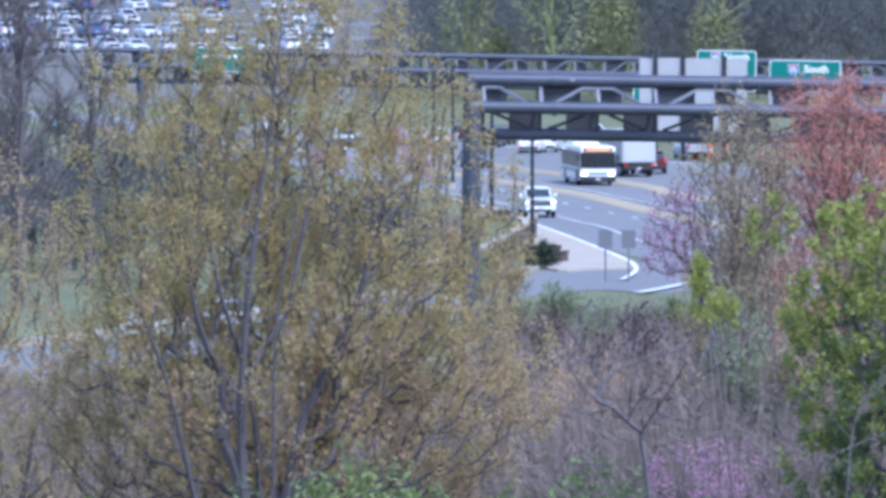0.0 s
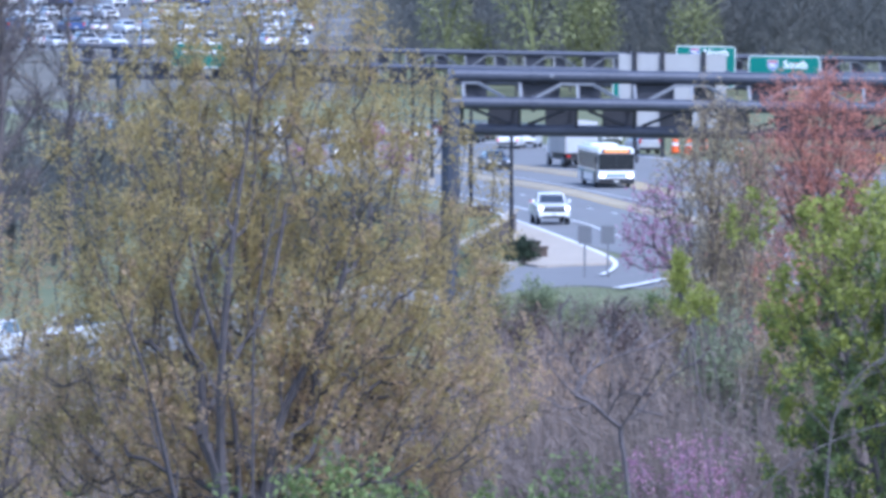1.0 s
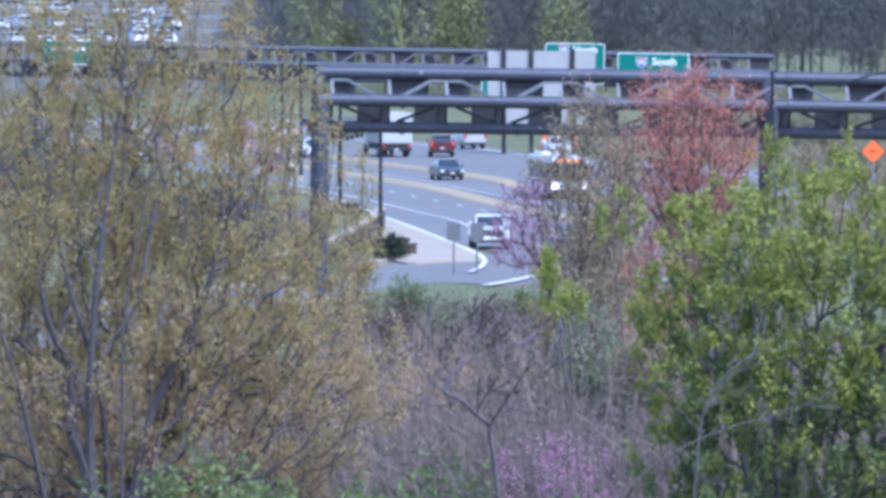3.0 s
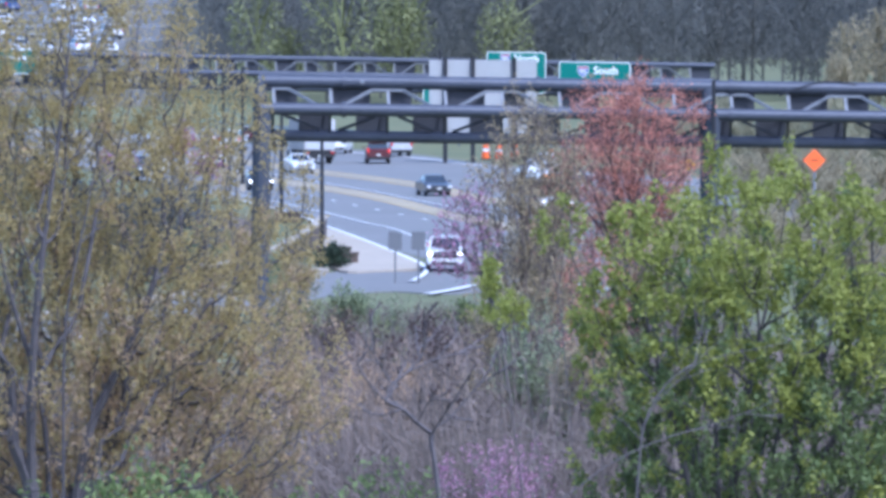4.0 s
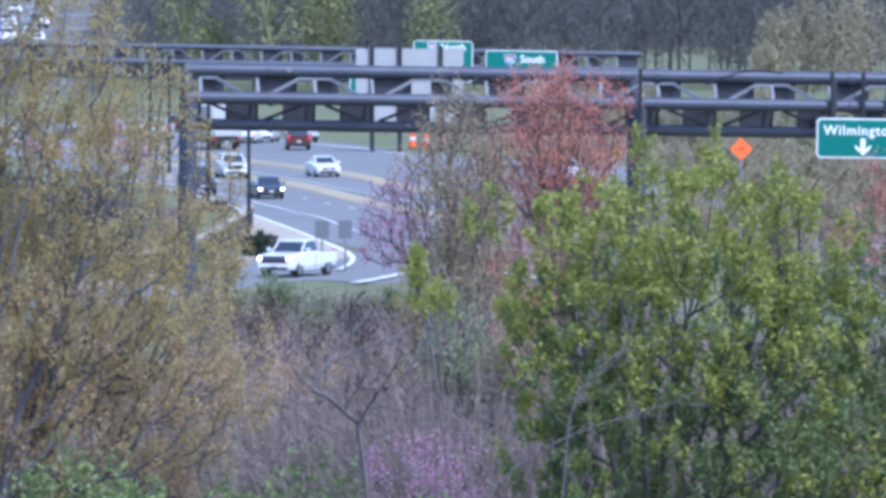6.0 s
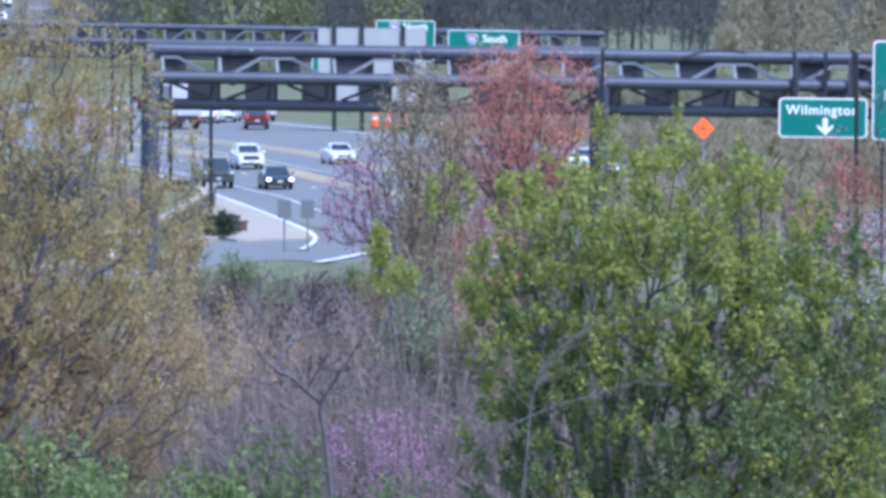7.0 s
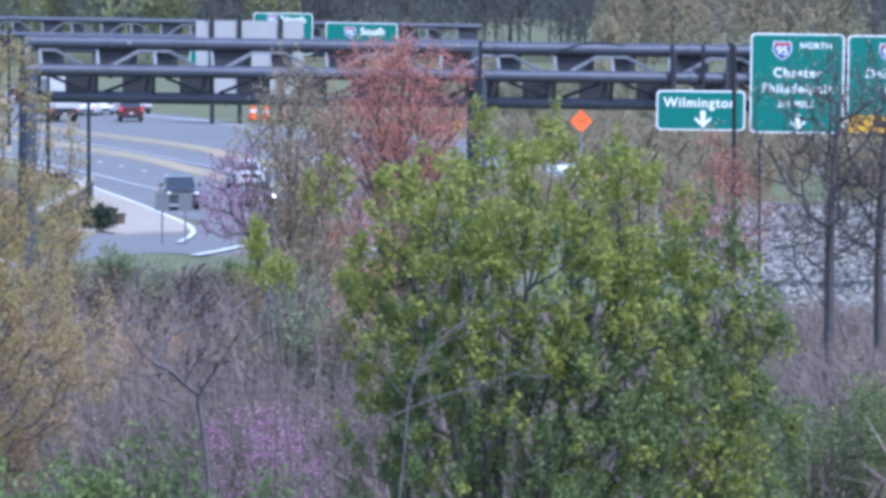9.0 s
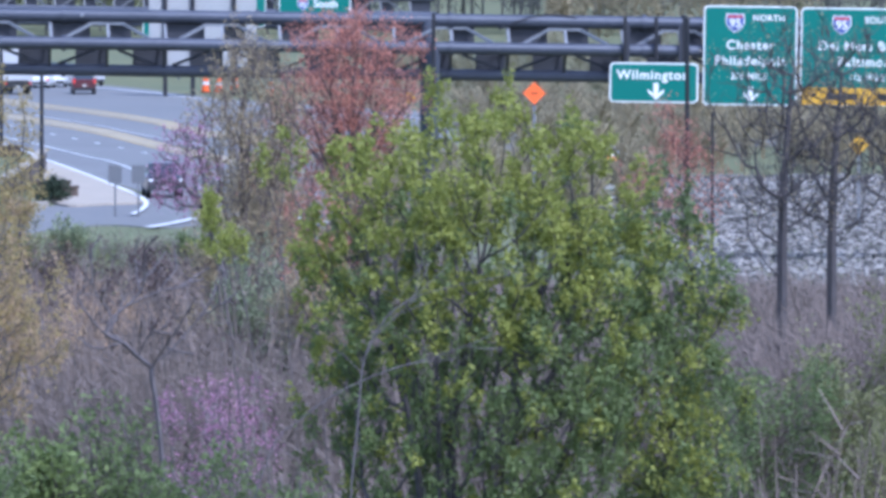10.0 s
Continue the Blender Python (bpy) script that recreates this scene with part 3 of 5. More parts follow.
# ---- signs ----
def lettering(parent, words, x, z, size, m, y=-0.07, name="letter", wide=1.0, gap=1.0):
    """Raised letters, each a part of its own."""
    cu = bpy.data.curves.new(name, "FONT")
    cu.body, cu.size, cu.align_x, cu.align_y, cu.extrude = words, size, "CENTER", "CENTER", 0.012
    cu.offset, cu.space_character = 0.022 * size, gap
    tmp = bpy.data.objects.new(name, cu)
    me = bpy.data.meshes.new_from_object(tmp)
    bpy.data.objects.remove(tmp)
    bm = bmesh.new()
    bm.from_mesh(me)
    bpy.data.meshes.remove(me)
    seen, spans = set(), []
    for v in bm.verts:
        if v in seen:
            continue
        stack, group = [v], []
        seen.add(v)
        while stack:
            q = stack.pop()
            group.append(q)
            for e in q.link_edges:
                o = e.other_vert(q)
                if o not in seen:
                    seen.add(o)
                    stack.append(o)
        xs = [q.co.x for q in group]
        spans.append([min(xs), max(xs), group])
    glyphs = []
    for lo, hi, group in sorted(spans, key=lambda c: c[0]):
        if glyphs and min(hi, glyphs[-1][1]) - max(lo, glyphs[-1][0]) > 0.6 * min(hi - lo, glyphs[-1][1] - glyphs[-1][0]):
            glyphs[-1][1] = max(hi, glyphs[-1][1])
            glyphs[-1][2] += group
        else:
            glyphs.append([lo, hi, list(group)])
    at = Matrix.Translation((x, y, z)) @ pose(0, 0, 0, 90) @ Matrix.Diagonal((wide, 1, 1, 1))
    for lo, hi, group in glyphs:
        index = {q: i for i, q in enumerate(group)}
        faces = {f for q in group for f in q.link_faces}
        raw(name, [q.co for q in group], [[index[q] for q in f.verts] for f in faces], m, parent, at)
    bm.free()


def rounded(x0, x1, z0, z1, r, y0, y1):
    """An upright plate with round corners."""
    pts = []
    for cx, cz, a in ((x1 - r, z1 - r, 0), (x0 + r, z1 - r, 90), (x0 + r, z0 + r, 180), (x1 - r, z0 + r, 270)):
        pts += [(cx + r * math.cos(radians(a + q)), cz + r * math.sin(radians(a + q))) for q in (0, 30, 60, 90)]
    bm = prism(pts, -y1, -y0)
    bmesh.ops.transform(bm, matrix=pose(0, 0, 0, 90), verts=bm.verts)
    return bm


def shield(parent, x, z, w, number=True):
    pts = [(-0.5, 0.30), (-0.42, 0.5), (-0.2, 0.42), (0, 0.5), (0.2, 0.42), (0.42, 0.5), (0.5, 0.30), (0.5, -0.05), (0.32, -0.35), (0, -0.55), (-0.32, -0.35), (-0.5, -0.05)]
    for nm, k, m, y in (("shield_border", 1.12, SIGNWHITE, 0.045), ("shield", 1.0, SIGNBLUE, 0.06)):
        bm = prism([(a * w * k, b * w * k) for a, b in pts], y, y + 0.02)
        bmesh.ops.transform(bm, matrix=pose(x, 0, z, 90), verts=bm.verts)
        part(nm, bm, m, parent)
    part("shield_band", box(x - w * 0.46, x + w * 0.46, -0.095, -0.075, z + w * 0.27, z + w * 0.42), SIGNRED, parent)
    if number:
        lettering(parent, "95", x, z - w * 0.06, w * 0.72, SIGNWHITE, -0.10, "digit")


def arrow(parent, x, z, w):
    """A broad arrow that points down."""
    pts = [(0, -0.5), (0.46, -0.04), (0.46, 0.14), (0.14, -0.12), (0.14, 0.5), (-0.14, 0.5), (-0.14, -0.12), (-0.46, 0.14), (-0.46, -0.04)]
    bm = prism([(a * w, b * w) for a, b in pts], 0.05, 0.07)
    bmesh.ops.transform(bm, matrix=pose(x, 0, z, 90), verts=bm.verts)
    part("arrow", bm, SIGNWHITE, parent)


def green_sign(m, w, h, label, category="road sign"):
    s = thing("highway_sign", m, label, category, "green highway signs")
    part("border", rounded(-w / 2, w / 2, 0, h, 0.22, -0.03, 0.03), SIGNWHITE, s)
    part("panel", rounded(-w / 2 + 0.07, w / 2 - 0.07, 0.07, h - 0.07, 0.17, -0.045, -0.031), SIGNGREEN, s)
    for x in (-w * 0.3, w * 0.3):
        part("hanger", box(x - 0.09, x + 0.09, 0.04, 0.3, 0.2, max(h, 3.6)), DARKSTEEL, s)
    return s


YS = 445.4
a = green_sign(pose(26.17, YS, 7.53, 0, TILT, 0), 4.12, 1.85, "green highway sign reading Wilmington with a white arrow")
lettering(a, "Wilmington", -0.05, 1.27, 0.62, SIGNWHITE, gap=1.14)
arrow(a, 0.1, 0.52, 0.8)
b = green_sign(pose(30.63, YS, 7.40, 0, TILT, 0), 4.36, 4.62, "tall green highway sign for Chester and Philadelphia")
shield(b, -0.72, 3.85, 0.78)
lettering(b, "NORTH", 0.85, 4.05, 0.40, SIGNWHITE, gap=1.1)
lettering(b, "Chester", 0.0, 2.78, 0.60, SIGNWHITE, gap=1.15)
lettering(b, "Philadelphia", 0.0, 2.05, 0.60, SIGNWHITE, gap=1.15)
lettering(b, "3/4 MILE", -0.05, 1.33, 0.42, SIGNWHITE, gap=1.15)
arrow(b, 0.05, 0.5, 0.75)
c = green_sign(pose(36.07, YS, 7.34, 0, TILT, 0), 6.2, 4.57, "tall green highway sign for Baltimore with a yellow exit strip")
shield(c, -1.2, 3.8, 0.78)
lettering(c, "SOUTH", 0.6, 4.0, 0.42, SIGNWHITE, gap=1.1)
lettering(c, "Del Mem Bridge", 0.0, 2.78, 0.60, SIGNWHITE, gap=1.15)
lettering(c, "Baltimore", 0.0, 2.05, 0.60, SIGNWHITE, gap=1.15)
lettering(c, "1/2 MILE", 0.0, 1.33, 0.42, SIGNWHITE, gap=1.15)
part("exit_strip", box(-3.05, 3.05, -0.075, -0.05, 0.05, 0.85), SIGNYELLOW, c, "yellow exit strip with black bars")
part("bar", box(-1.7, -0.4, -0.095, -0.078, 0.3, 0.6), TRIMBLACK, c)
part("bar", box(0.5, 1.7, -0.095, -0.078, 0.3, 0.6), TRIMBLACK, c)
# hangers and a loose cable on the truss
for x, z0, z1 in ((12.35, 9.6, 11.8), (15.95, 7.4, 11.7), (24.85, 9.0, 11.55), (26.3, 8.9, 11.5), (27.6, 8.8, 11.6)):
    tagged(part("hanger_beam", box(-0.09, 0.09, -0.09, 0.09, 0, z1 - z0, 0.02), BLACKPOLE, at=pose(x, 445.5, z0)), "dark upright hanger beam clamped to the truss", "hanger beam", "hanger beams")
bm = bmesh.new()
cable = smooth_line([(0, 0), (0.9, 0.35), (1.9, 0.62), (2.8, 0.62), (3.6, 0.5)], 5)
for (p0, q0), (p1, q1) in zip(cable, cable[1:]):
    rod(bm, (p0, 0, q0), (p1, 0, q1), 0.045, sides=6)
tagged(part("cable", bm, BLACKPOLE, at=pose(19.0, 445.9, 10.95)), "loose black cable draped over the truss", "cable")
tagged(part("work_light", box(-0.10, 0.10, -0.10, 0.10, 0, 0.16, 0.03), GALV, at=pose(-0.35, 446.3, 11.5)), "small grey fixture on the top chord", "light fixture")

YR = 826.0
d = green_sign(pose(12.55, YR, 4.3, 0, 1.0, 0), 5.1, 3.55, "green highway sign reading North on the far gantry")
shield(d, -0.95, 3.0, 0.75)
lettering(d, "North", 0.85, 2.98, 0.85, SIGNWHITE)
e = green_sign(pose(19.3, YR, 4.2, 0, 1.0, 0), 6.15, 2.8, "green highway sign reading South on the far gantry")
shield(e, -1.0, 2.0, 0.85)
lettering(e, "South", 0.95, 2.05, 0.9, SIGNWHITE)
f = green_sign(pose(7.2, YR - 0.2, 3.0, 0, 1.0, 0), 5.3, 2.3, "green highway sign low on the far gantry")
part("bar", box(-1.7, 1.7, -0.08, -0.05, 1.1, 1.5), SIGNWHITE, f)
h = green_sign(pose(-31.0, 826, 6.0, 0, 1.0, 0), 4.8, 2.1, "green highway sign half hidden by branches")
part("bar", box(-1.5, 1.5, -0.08, -0.05, 1.2, 1.5), SIGNWHITE, h)
arrow(h, 0, 0.55, 0.7)

# large sign seen from its back
back = thing("ground_mounted_sign", pose(4.68, 275 * K, 0), "large bare aluminium sign seen from behind on dark posts", "road sign")
for i in range(6):
    part("panel", box(0.0, 8.5, -0.02, 0.02, 1.55 + i * 1.1, 2.64 + i * 1.1, 0.01), SIGNBACK, back)
for x in (1.27, 3.45, 6.7):
    part("post", box(x - 0.17, x + 0.17, -0.28, -0.03, 0, 8.35), BLACKPOLE, back)
part("post_cap", box(0.75, 0.95, -0.1, 0.1, 8.15, 8.9), BLACKPOLE, back)

# two small signs at the gore, seen from behind
for x in (1.33, 2.55):
    s = thing("small_sign", pose(x, 182.9 * K, 0), "small dull aluminium sign on a thin post", "road sign", "gore signs")
    part("panel", rounded(-0.36, 0.36, 1.8, 2.75, 0.06, -0.015, 0.015), GREYBACK, s)
    part("post", box(-0.05, 0.05, 0.016, 0.08, 0, 2.7), GREYBACK, s)


def diamond(name, m, w, material, label, tall):
    s = thing(name, m, label, "road sign")
    bm = prism([(0, -w), (w, 0), (0, w), (-w, 0)], 0.0, 0.03)
    bmesh.ops.transform(bm, matrix=pose(0, 0, 0, 90), verts=bm.verts)
    part("panel", bm, material, s)
    part("post", box(-0.05, 0.05, 0.01, 0.08, -tall, 0), GALV, s)
    if material is SIGNYELLOW:
        for k in (-1, 1):
            part("bar", box(k * w * 0.2 - 0.045, k * w * 0.2 + 0.045, -0.05, -0.035, -w * 0.45, w * 0.35), TRIMBLACK, s)
    else:
        part("bar", box(-w * 0.3, w * 0.3, -0.05, -0.035, -0.02, 0.02), TRIMBLACK, s)
    return s


diamond("warning_sign", pose(19.45, 420, 8.6), 0.5, SIGNORANGE, "orange diamond roadworks sign on a tall post", 8.6)
diamond("warning_sign", pose(38.5, 480, 4.5), 0.48, SIGNYELLOW, "yellow diamond warning sign on a post", 4.5)
diamond("warning_sign", pose(14.3, 430, 8.15), 0.28, SIGNYELLOW, "small yellow diamond sign on a post", 8.15)

for x, y, tall, r in ((27.4, 440, 11.5, 0.12), (28.3, 436, 7.2, 0.07), (24.6, 470, 6.0, 0.06)):
    p = thing("utility_pole", pose(x, y, 0), "dark utility pole standing before the gantry", "pole", "utility poles")
    part("pole", tube((0, 0, 0), (0, 0, tall), r, r * 0.85, 10), BLACKPOLE, p)
    part("cap", tube((0, 0, tall), (0, 0, tall + 0.12), r * 1.25, r * 0.9, 10), BLACKPOLE, p)

# ---- lamp posts ----
for x, y, tall in ((-2.7, 196.4 * K, 8.4), (-5.6, 221 * K, 8.6), (-9.0, 246 * K, 8.6), (-11.0, 262 * K, 8.6)):
    p = thing("street_lamp", pose(x, y, 0), "slim black street lamp post beside the road", "street lamp", "street lamps")
    part("base", box(-0.22, 0.22, -0.22, 0.22, 0, 0.5, 0.04), CONCRETE, p)
    part("pole", tube((0, 0, 0.5), (0, 0, tall), 0.13, 0.09, 10), BLACKPOLE, p)
    part("lamp_head", box(-0.12, 0.9, -0.14, 0.14, tall, tall + 0.18, 0.05), BLACKPOLE, p)

# ---- traffic barrels ----
proto = None
for x, y in ((9.3, 770), (10.3, 768), (11.6, 771), (14.2, 756)):
    if proto is None:
        proto = thing("traffic_barrel", pose(x, y, 0), "orange and white traffic barrel on the shoulder", "traffic barrel", "traffic barrels")
        for i in range(4):
            part("band", tube((0, 0, 0.1 + i * 0.27), (0, 0, 0.36 + i * 0.27), 0.34 - i * 0.03, 0.32 - i * 0.03, 12), SIGNORANGE if i != 2 else SIGNWHITE, proto)
        part("base", box(-0.4, 0.4, -0.4, 0.4, 0, 0.1, 0.03), RUBBER, proto)
    else:
        copy_thing(proto, pose(x, y, 0))


# ---- vehicles: they face -y in their own space ----
def loft(stations):
    """Body sections along y: half width, bottom, shoulder, top, half width of the top."""
    bm = bmesh.new()
    rings = []
    for y, w, zb, zs, zt, tw in stations:
        rings.append([bm.verts.new(p) for p in ((-w * 0.94, y, zb), (-w, y, zb + 0.3 * (zs - zb)), (-w, y, zs), (-tw, y, zt), (tw, y, zt), (w, y, zs), (w, y, zb + 0.3 * (zs - zb)), (w * 0.94, y, zb))])
    for a, b in zip(rings, rings[1:]):
        for i in range(8):
            j = (i + 1) % 8
            bm.faces.new((a[i], a[j], b[j], b[i]))
    bm.faces.new(rings[0])
    bm.faces.new(rings[-1][::-1])
    return bm


def wheels(v, w, ys, r):
    for y in ys:
        for s in (-1, 1):
            wh = part("wheel", tube((s * (w - 0.24), y, r), (s * (w - 0.01), y, r), r, sides=18), RUBBER, v)
            part("rim", tube((s * (w - 0.05), y, r), (s * (w + 0.005), y, r), r * 0.6, sides=14), GALV, wh)


def car(kind, colour, label, lit=False, brake=False, group="cars on the highway"):
    """A sedan, suv or pickup."""
    v = thing({"sedan": "sedan", "suv": "sport_utility_vehicle", "pickup": "pickup_truck"}[kind], pose(0, 0, 0), label, "car" if kind != "pickup" else "pickup truck", group)
    if kind == "sedan":
        L, w, hood, belt, roof = 2.38, 0.91, 0.80, 0.92, 1.44
        body = [(-L, 0.74, 0.38, 0.55, 0.62, 0.62), (-L + 0.12, 0.86, 0.24, 0.66, 0.74, 0.74), (-1.5, w, 0.2, 0.8, 0.88, 0.8), (-0.95, w, 0.2, 0.88, 0.97, 0.8), (1.5, w, 0.2, 0.92, 1.0, 0.8), (L - 0.1, 0.88, 0.26, 0.9, 0.98, 0.74), (L, 0.76, 0.42, 0.82, 0.9, 0.66)]
        glass = [(-1.0, 0.78, 0.9, 0.94, 0.97, 0.7), (-0.3, 0.8, 0.9, 0.96, 1.38, 0.6), (0.2, 0.8, 0.9, 0.97, 1.42, 0.58), (0.9, 0.8, 0.9, 0.97, 1.38, 0.57), (1.65, 0.76, 0.9, 0.96, 1.02, 0.66)]
        top = [(-0.3, 0.61, 1.36, 1.38, 1.41, 0.56), (0.2, 0.6, 1.38, 1.42, 1.455, 0.54), (0.95, 0.58, 1.34, 1.37, 1.405, 0.52)]
        axles, r, zl = (-1.42, 1.38), 0.33, 0.64
    elif kind == "suv":
        L, w, hood, belt, roof = 2.4, 0.95, 1.0, 1.1, 1.75
        body = [(-L, 0.8, 0.42, 0.75, 0.85, 0.7), (-L + 0.14, 0.9, 0.3, 0.88, 0.98, 0.78), (-1.4, w, 0.28, 1.0, 1.1, 0.84), (-1.0, w, 0.28, 1.05, 1.14, 0.84), (1.6, w, 0.28, 1.08, 1.16, 0.84), (L - 0.1, 0.92, 0.34, 1.08, 1.16, 0.82), (L, 0.84, 0.5, 1.02, 1.1, 0.76)]
        glass = [(-1.1, 0.82, 1.05, 1.1, 1.14, 0.74), (-0.45, 0.84, 1.05, 1.14, 1.64, 0.66), (0.4, 0.84, 1.05, 1.14, 1.68, 0.66), (1.8, 0.84, 1.05, 1.14, 1.64, 0.64), (2.28, 0.82, 1.05, 1.12, 1.18, 0.74)]
        top = [(-0.5, 0.67, 1.62, 1.65, 1.69, 0.6), (0.4, 0.67, 1.66, 1.7, 1.75, 0.6), (1.95, 0.65, 1.6, 1.64, 1.7, 0.58)]
        axles, r, zl = (-1.45, 1.4), 0.37, 0.86
    else:
        L, w, hood, belt, roof = 2.9, 1.02, 1.2, 1.3, 1.92
        body = [(-L, 0.92, 0.5, 1.0, 1.1, 0.84), (-L + 0.15, 0.99, 0.42, 1.08, 1.18, 0.88), (-1.6, w, 0.4, 1.16, 1.26, 0.9), (-1.2, w, 0.4, 1.2, 1.3, 0.9), (0.75, w, 0.4, 1.22, 1.32, 0.9), (0.76, w, 0.45, 1.2, 1.24, 0.98), (L - 0.1, w, 0.5, 1.2, 1.24, 0.98), (L, 0.98, 0.55, 1.18, 1.22, 0.95)]
        glass = [(-1.25, 0.88, 1.22, 1.26, 1.3, 0.8), (-0.6, 0.9, 1.22, 1.3, 1.82, 0.72), (0.2, 0.9, 1.22, 1.3, 1.86, 0.72), (0.68, 0.9, 1.22, 1.3, 1.82, 0.72), (0.74, 0.88, 1.22, 1.26, 1.3, 0.8)]
        top = [(-0.65, 0.73, 1.8, 1.83, 1.87, 0.66), (0.2, 0.73, 1.83, 1.87, 1.92, 0.66), (0.72, 0.72, 1.8, 1.83, 1.87, 0.66)]
        axles, r, zl = (-1.85, 1.75), 0.42, 1.0
    part("body", loft(body), colour, v)
    part("glazing", loft(glass), GLASS, v, "dark tinted windows")
    part("roof", loft(top), colour, v)
    tw, ty = glass[1][5], glass[1][0]
    for s in (-1, 1):
        part("pillar", beam(bmesh.new(), (s * (glass[0][5] + 0.03), glass[0][0], glass[0][4]), (s * (tw + 0.02), ty, glass[1][4]), 0.07, 0.06), colour, v)
        part("headlight", box(s * w * 0.8 - 0.12, s * w * 0.8 + 0.12, -L - 0.03, -L + 0.3, zl - 0.07, zl + 0.07, 0.03), LAMPON if lit else LAMPWHITE, v)
        part("tail_light", box(s * w * 0.86 - 0.09, s * w * 0.86 + 0.09, L - 0.12, L + 0.025, zl + 0.0, zl + (0.18 if kind == "sedan" else 0.34), 0.02), LAMPBRAKE if brake else LAMPRED, v)
        part("mirror", box(s * (w + 0.09) - 0.09, s * (w + 0.09) + 0.09, ty - 0.55, ty - 0.4, belt + 0.02, belt + (0.16 if kind != "pickup" else 0.22), 0.03), colour if kind != "pickup" else colour, v)
        for y in (0.25, 1.15) if kind != "pickup" else (0.1,):
            part("door_line", box(s * (w + 0.002) - 0.006, s * (w + 0.002) + 0.006, y - 0.012, y + 0.012, 0.4, belt), TRIMBLACK, v)
    gw = {"sedan": 0.48, "suv": 0.55, "pickup": 0.68}[kind]
    gh = {"sedan": 0.08, "suv": 0.13, "pickup": 0.17}[kind]
    part("grille", box(-gw, gw, -L - 0.02, -L + 0.1, zl - gh - 0.06, zl + gh - 0.04, 0.02), TRIMBLACK, v)
    if kind == "pickup":
        part("grille_bar", box(-gw - 0.05, gw + 0.05, -L - 0.045, -L + 0.02, zl - 0.06, zl, 0.01), CHROME, v)
        part("bed", box(-0.82, 0.82, 0.9, L - 0.12, 1.15, 1.262), TRIMBLACK, v, "dark open cargo bed")
    part("lower_intake", box(-w * 0.72, w * 0.72, -L - 0.01, -L + 0.2, body[0][2] - 0.1, body[0][2] + 0.06, 0.02), TRIMBLACK, v)
    part("front_plate", box(-0.16, 0.16, -L - 0.04, -L - 0.015, body[0][2] + 0.07, body[0][2] + 0.2), PLATE, v)
    part("rear_plate", box(-0.16, 0.16, L + 0.0, L + 0.03, 0.62, 0.76), PLATE, v)
    part("rear_bumper", box(-w * 0.9, w * 0.9, L - 0.1, L + 0.05, 0.36, 0.54, 0.03), TRIMBLACK if kind != "pickup" else CHROME, v)
    wheels(v, w, axles, r)
    return v


def bus():
    v = thing("city_bus", pose(0, 0, 0), "white city bus with dark windows and an amber display", "bus")
    part("body", box(-1.27, 1.27, -6.05, 6.05, 0.32, 2.76, 0.14), WHITE, v)
    part("roof_unit", box(-0.95, 0.95, 1.0, 5.2, 2.74, 2.95, 0.08), WHITE, v)
    part("roof_fairing", box(-1.1, 1.1, -5.9, 1.0, 2.72, 2.83, 0.05), WHITE, v)
    part("windscreen", box(-1.25, 1.25, -6.09, -5.55, 1.22, 2.40, 0.06), BUSGLASS, v, "wide dark windscreen")
    part("wiper_post", box(-0.03, 0.03, -6.12, -6.05, 1.2, 2.38), TRIMBLACK, v)
    for s in (-0.55, 0.5):
        part("wiper", beam(bmesh.new(), (s, -6.12, 1.24), (s + 0.35, -6.12, 1.75), 0.03, 0.03), TRIMBLACK, v)
    part("display", box(-1.02, 1.02, -6.09, -5.95, 2.43, 2.70, 0.02), TRIMBLACK, v)
    part("display_text", box(-0.85, 0.85, -6.11, -6.085, 2.47, 2.65), AMBERSIGN, v, "lit amber destination bar")
    for s in (-1, 1):
        for i in range(7):
            y = -5.4 + i * 1.57
            part("side_window", box(s * 1.255, s * 1.285, y, y + 1.5, 1.28, 2.40, 0.01), BUSGLASS, v)
        part("stripe", box(s * 1.26, s * 1.278, -5.9, 5.9, 0.98, 1.12), TEAL, v)
        part("wheel_arch", box(s * 1.255, s * 1.276, -4.2, -3.0, 0.33, 1.08, 0.01), TRIMBLACK, v)
        part("wheel_arch", box(s * 1.255, s * 1.276, 2.7, 3.9, 0.33, 1.08, 0.01), TRIMBLACK, v)
        part("headlight", box(s * 0.98 - 0.17, s * 0.98 + 0.17, -6.1, -5.95, 0.74, 0.95, 0.03), LAMPON, v)
        part("mirror", box(s * 1.42 - 0.1, s * 1.42 + 0.1, -6.25, -6.1, 1.75, 2.25, 0.03), TRIMBLACK, v)
    part("bumper", box(-1.26, 1.26, -6.2, -5.9, 0.26, 0.66, 0.06), TRIMBLACK, v)
    part("front_band", box(-0.7, 0.7, -6.085, -6.0, 0.80, 0.92), TEAL, v, "teal band between the lamps")
    part("front_plate", box(-0.18, 0.18, -6.22, -6.195, 0.4, 0.52), PLATE, v)
    part("door", box(-1.295, -1.262, -5.5, -4.5, 0.4, 2.4, 0.01), BUSGLASS, v, "dark glazed front door")
    wheels(v, 1.26, (-3.6, 3.3), 0.48)
    return v


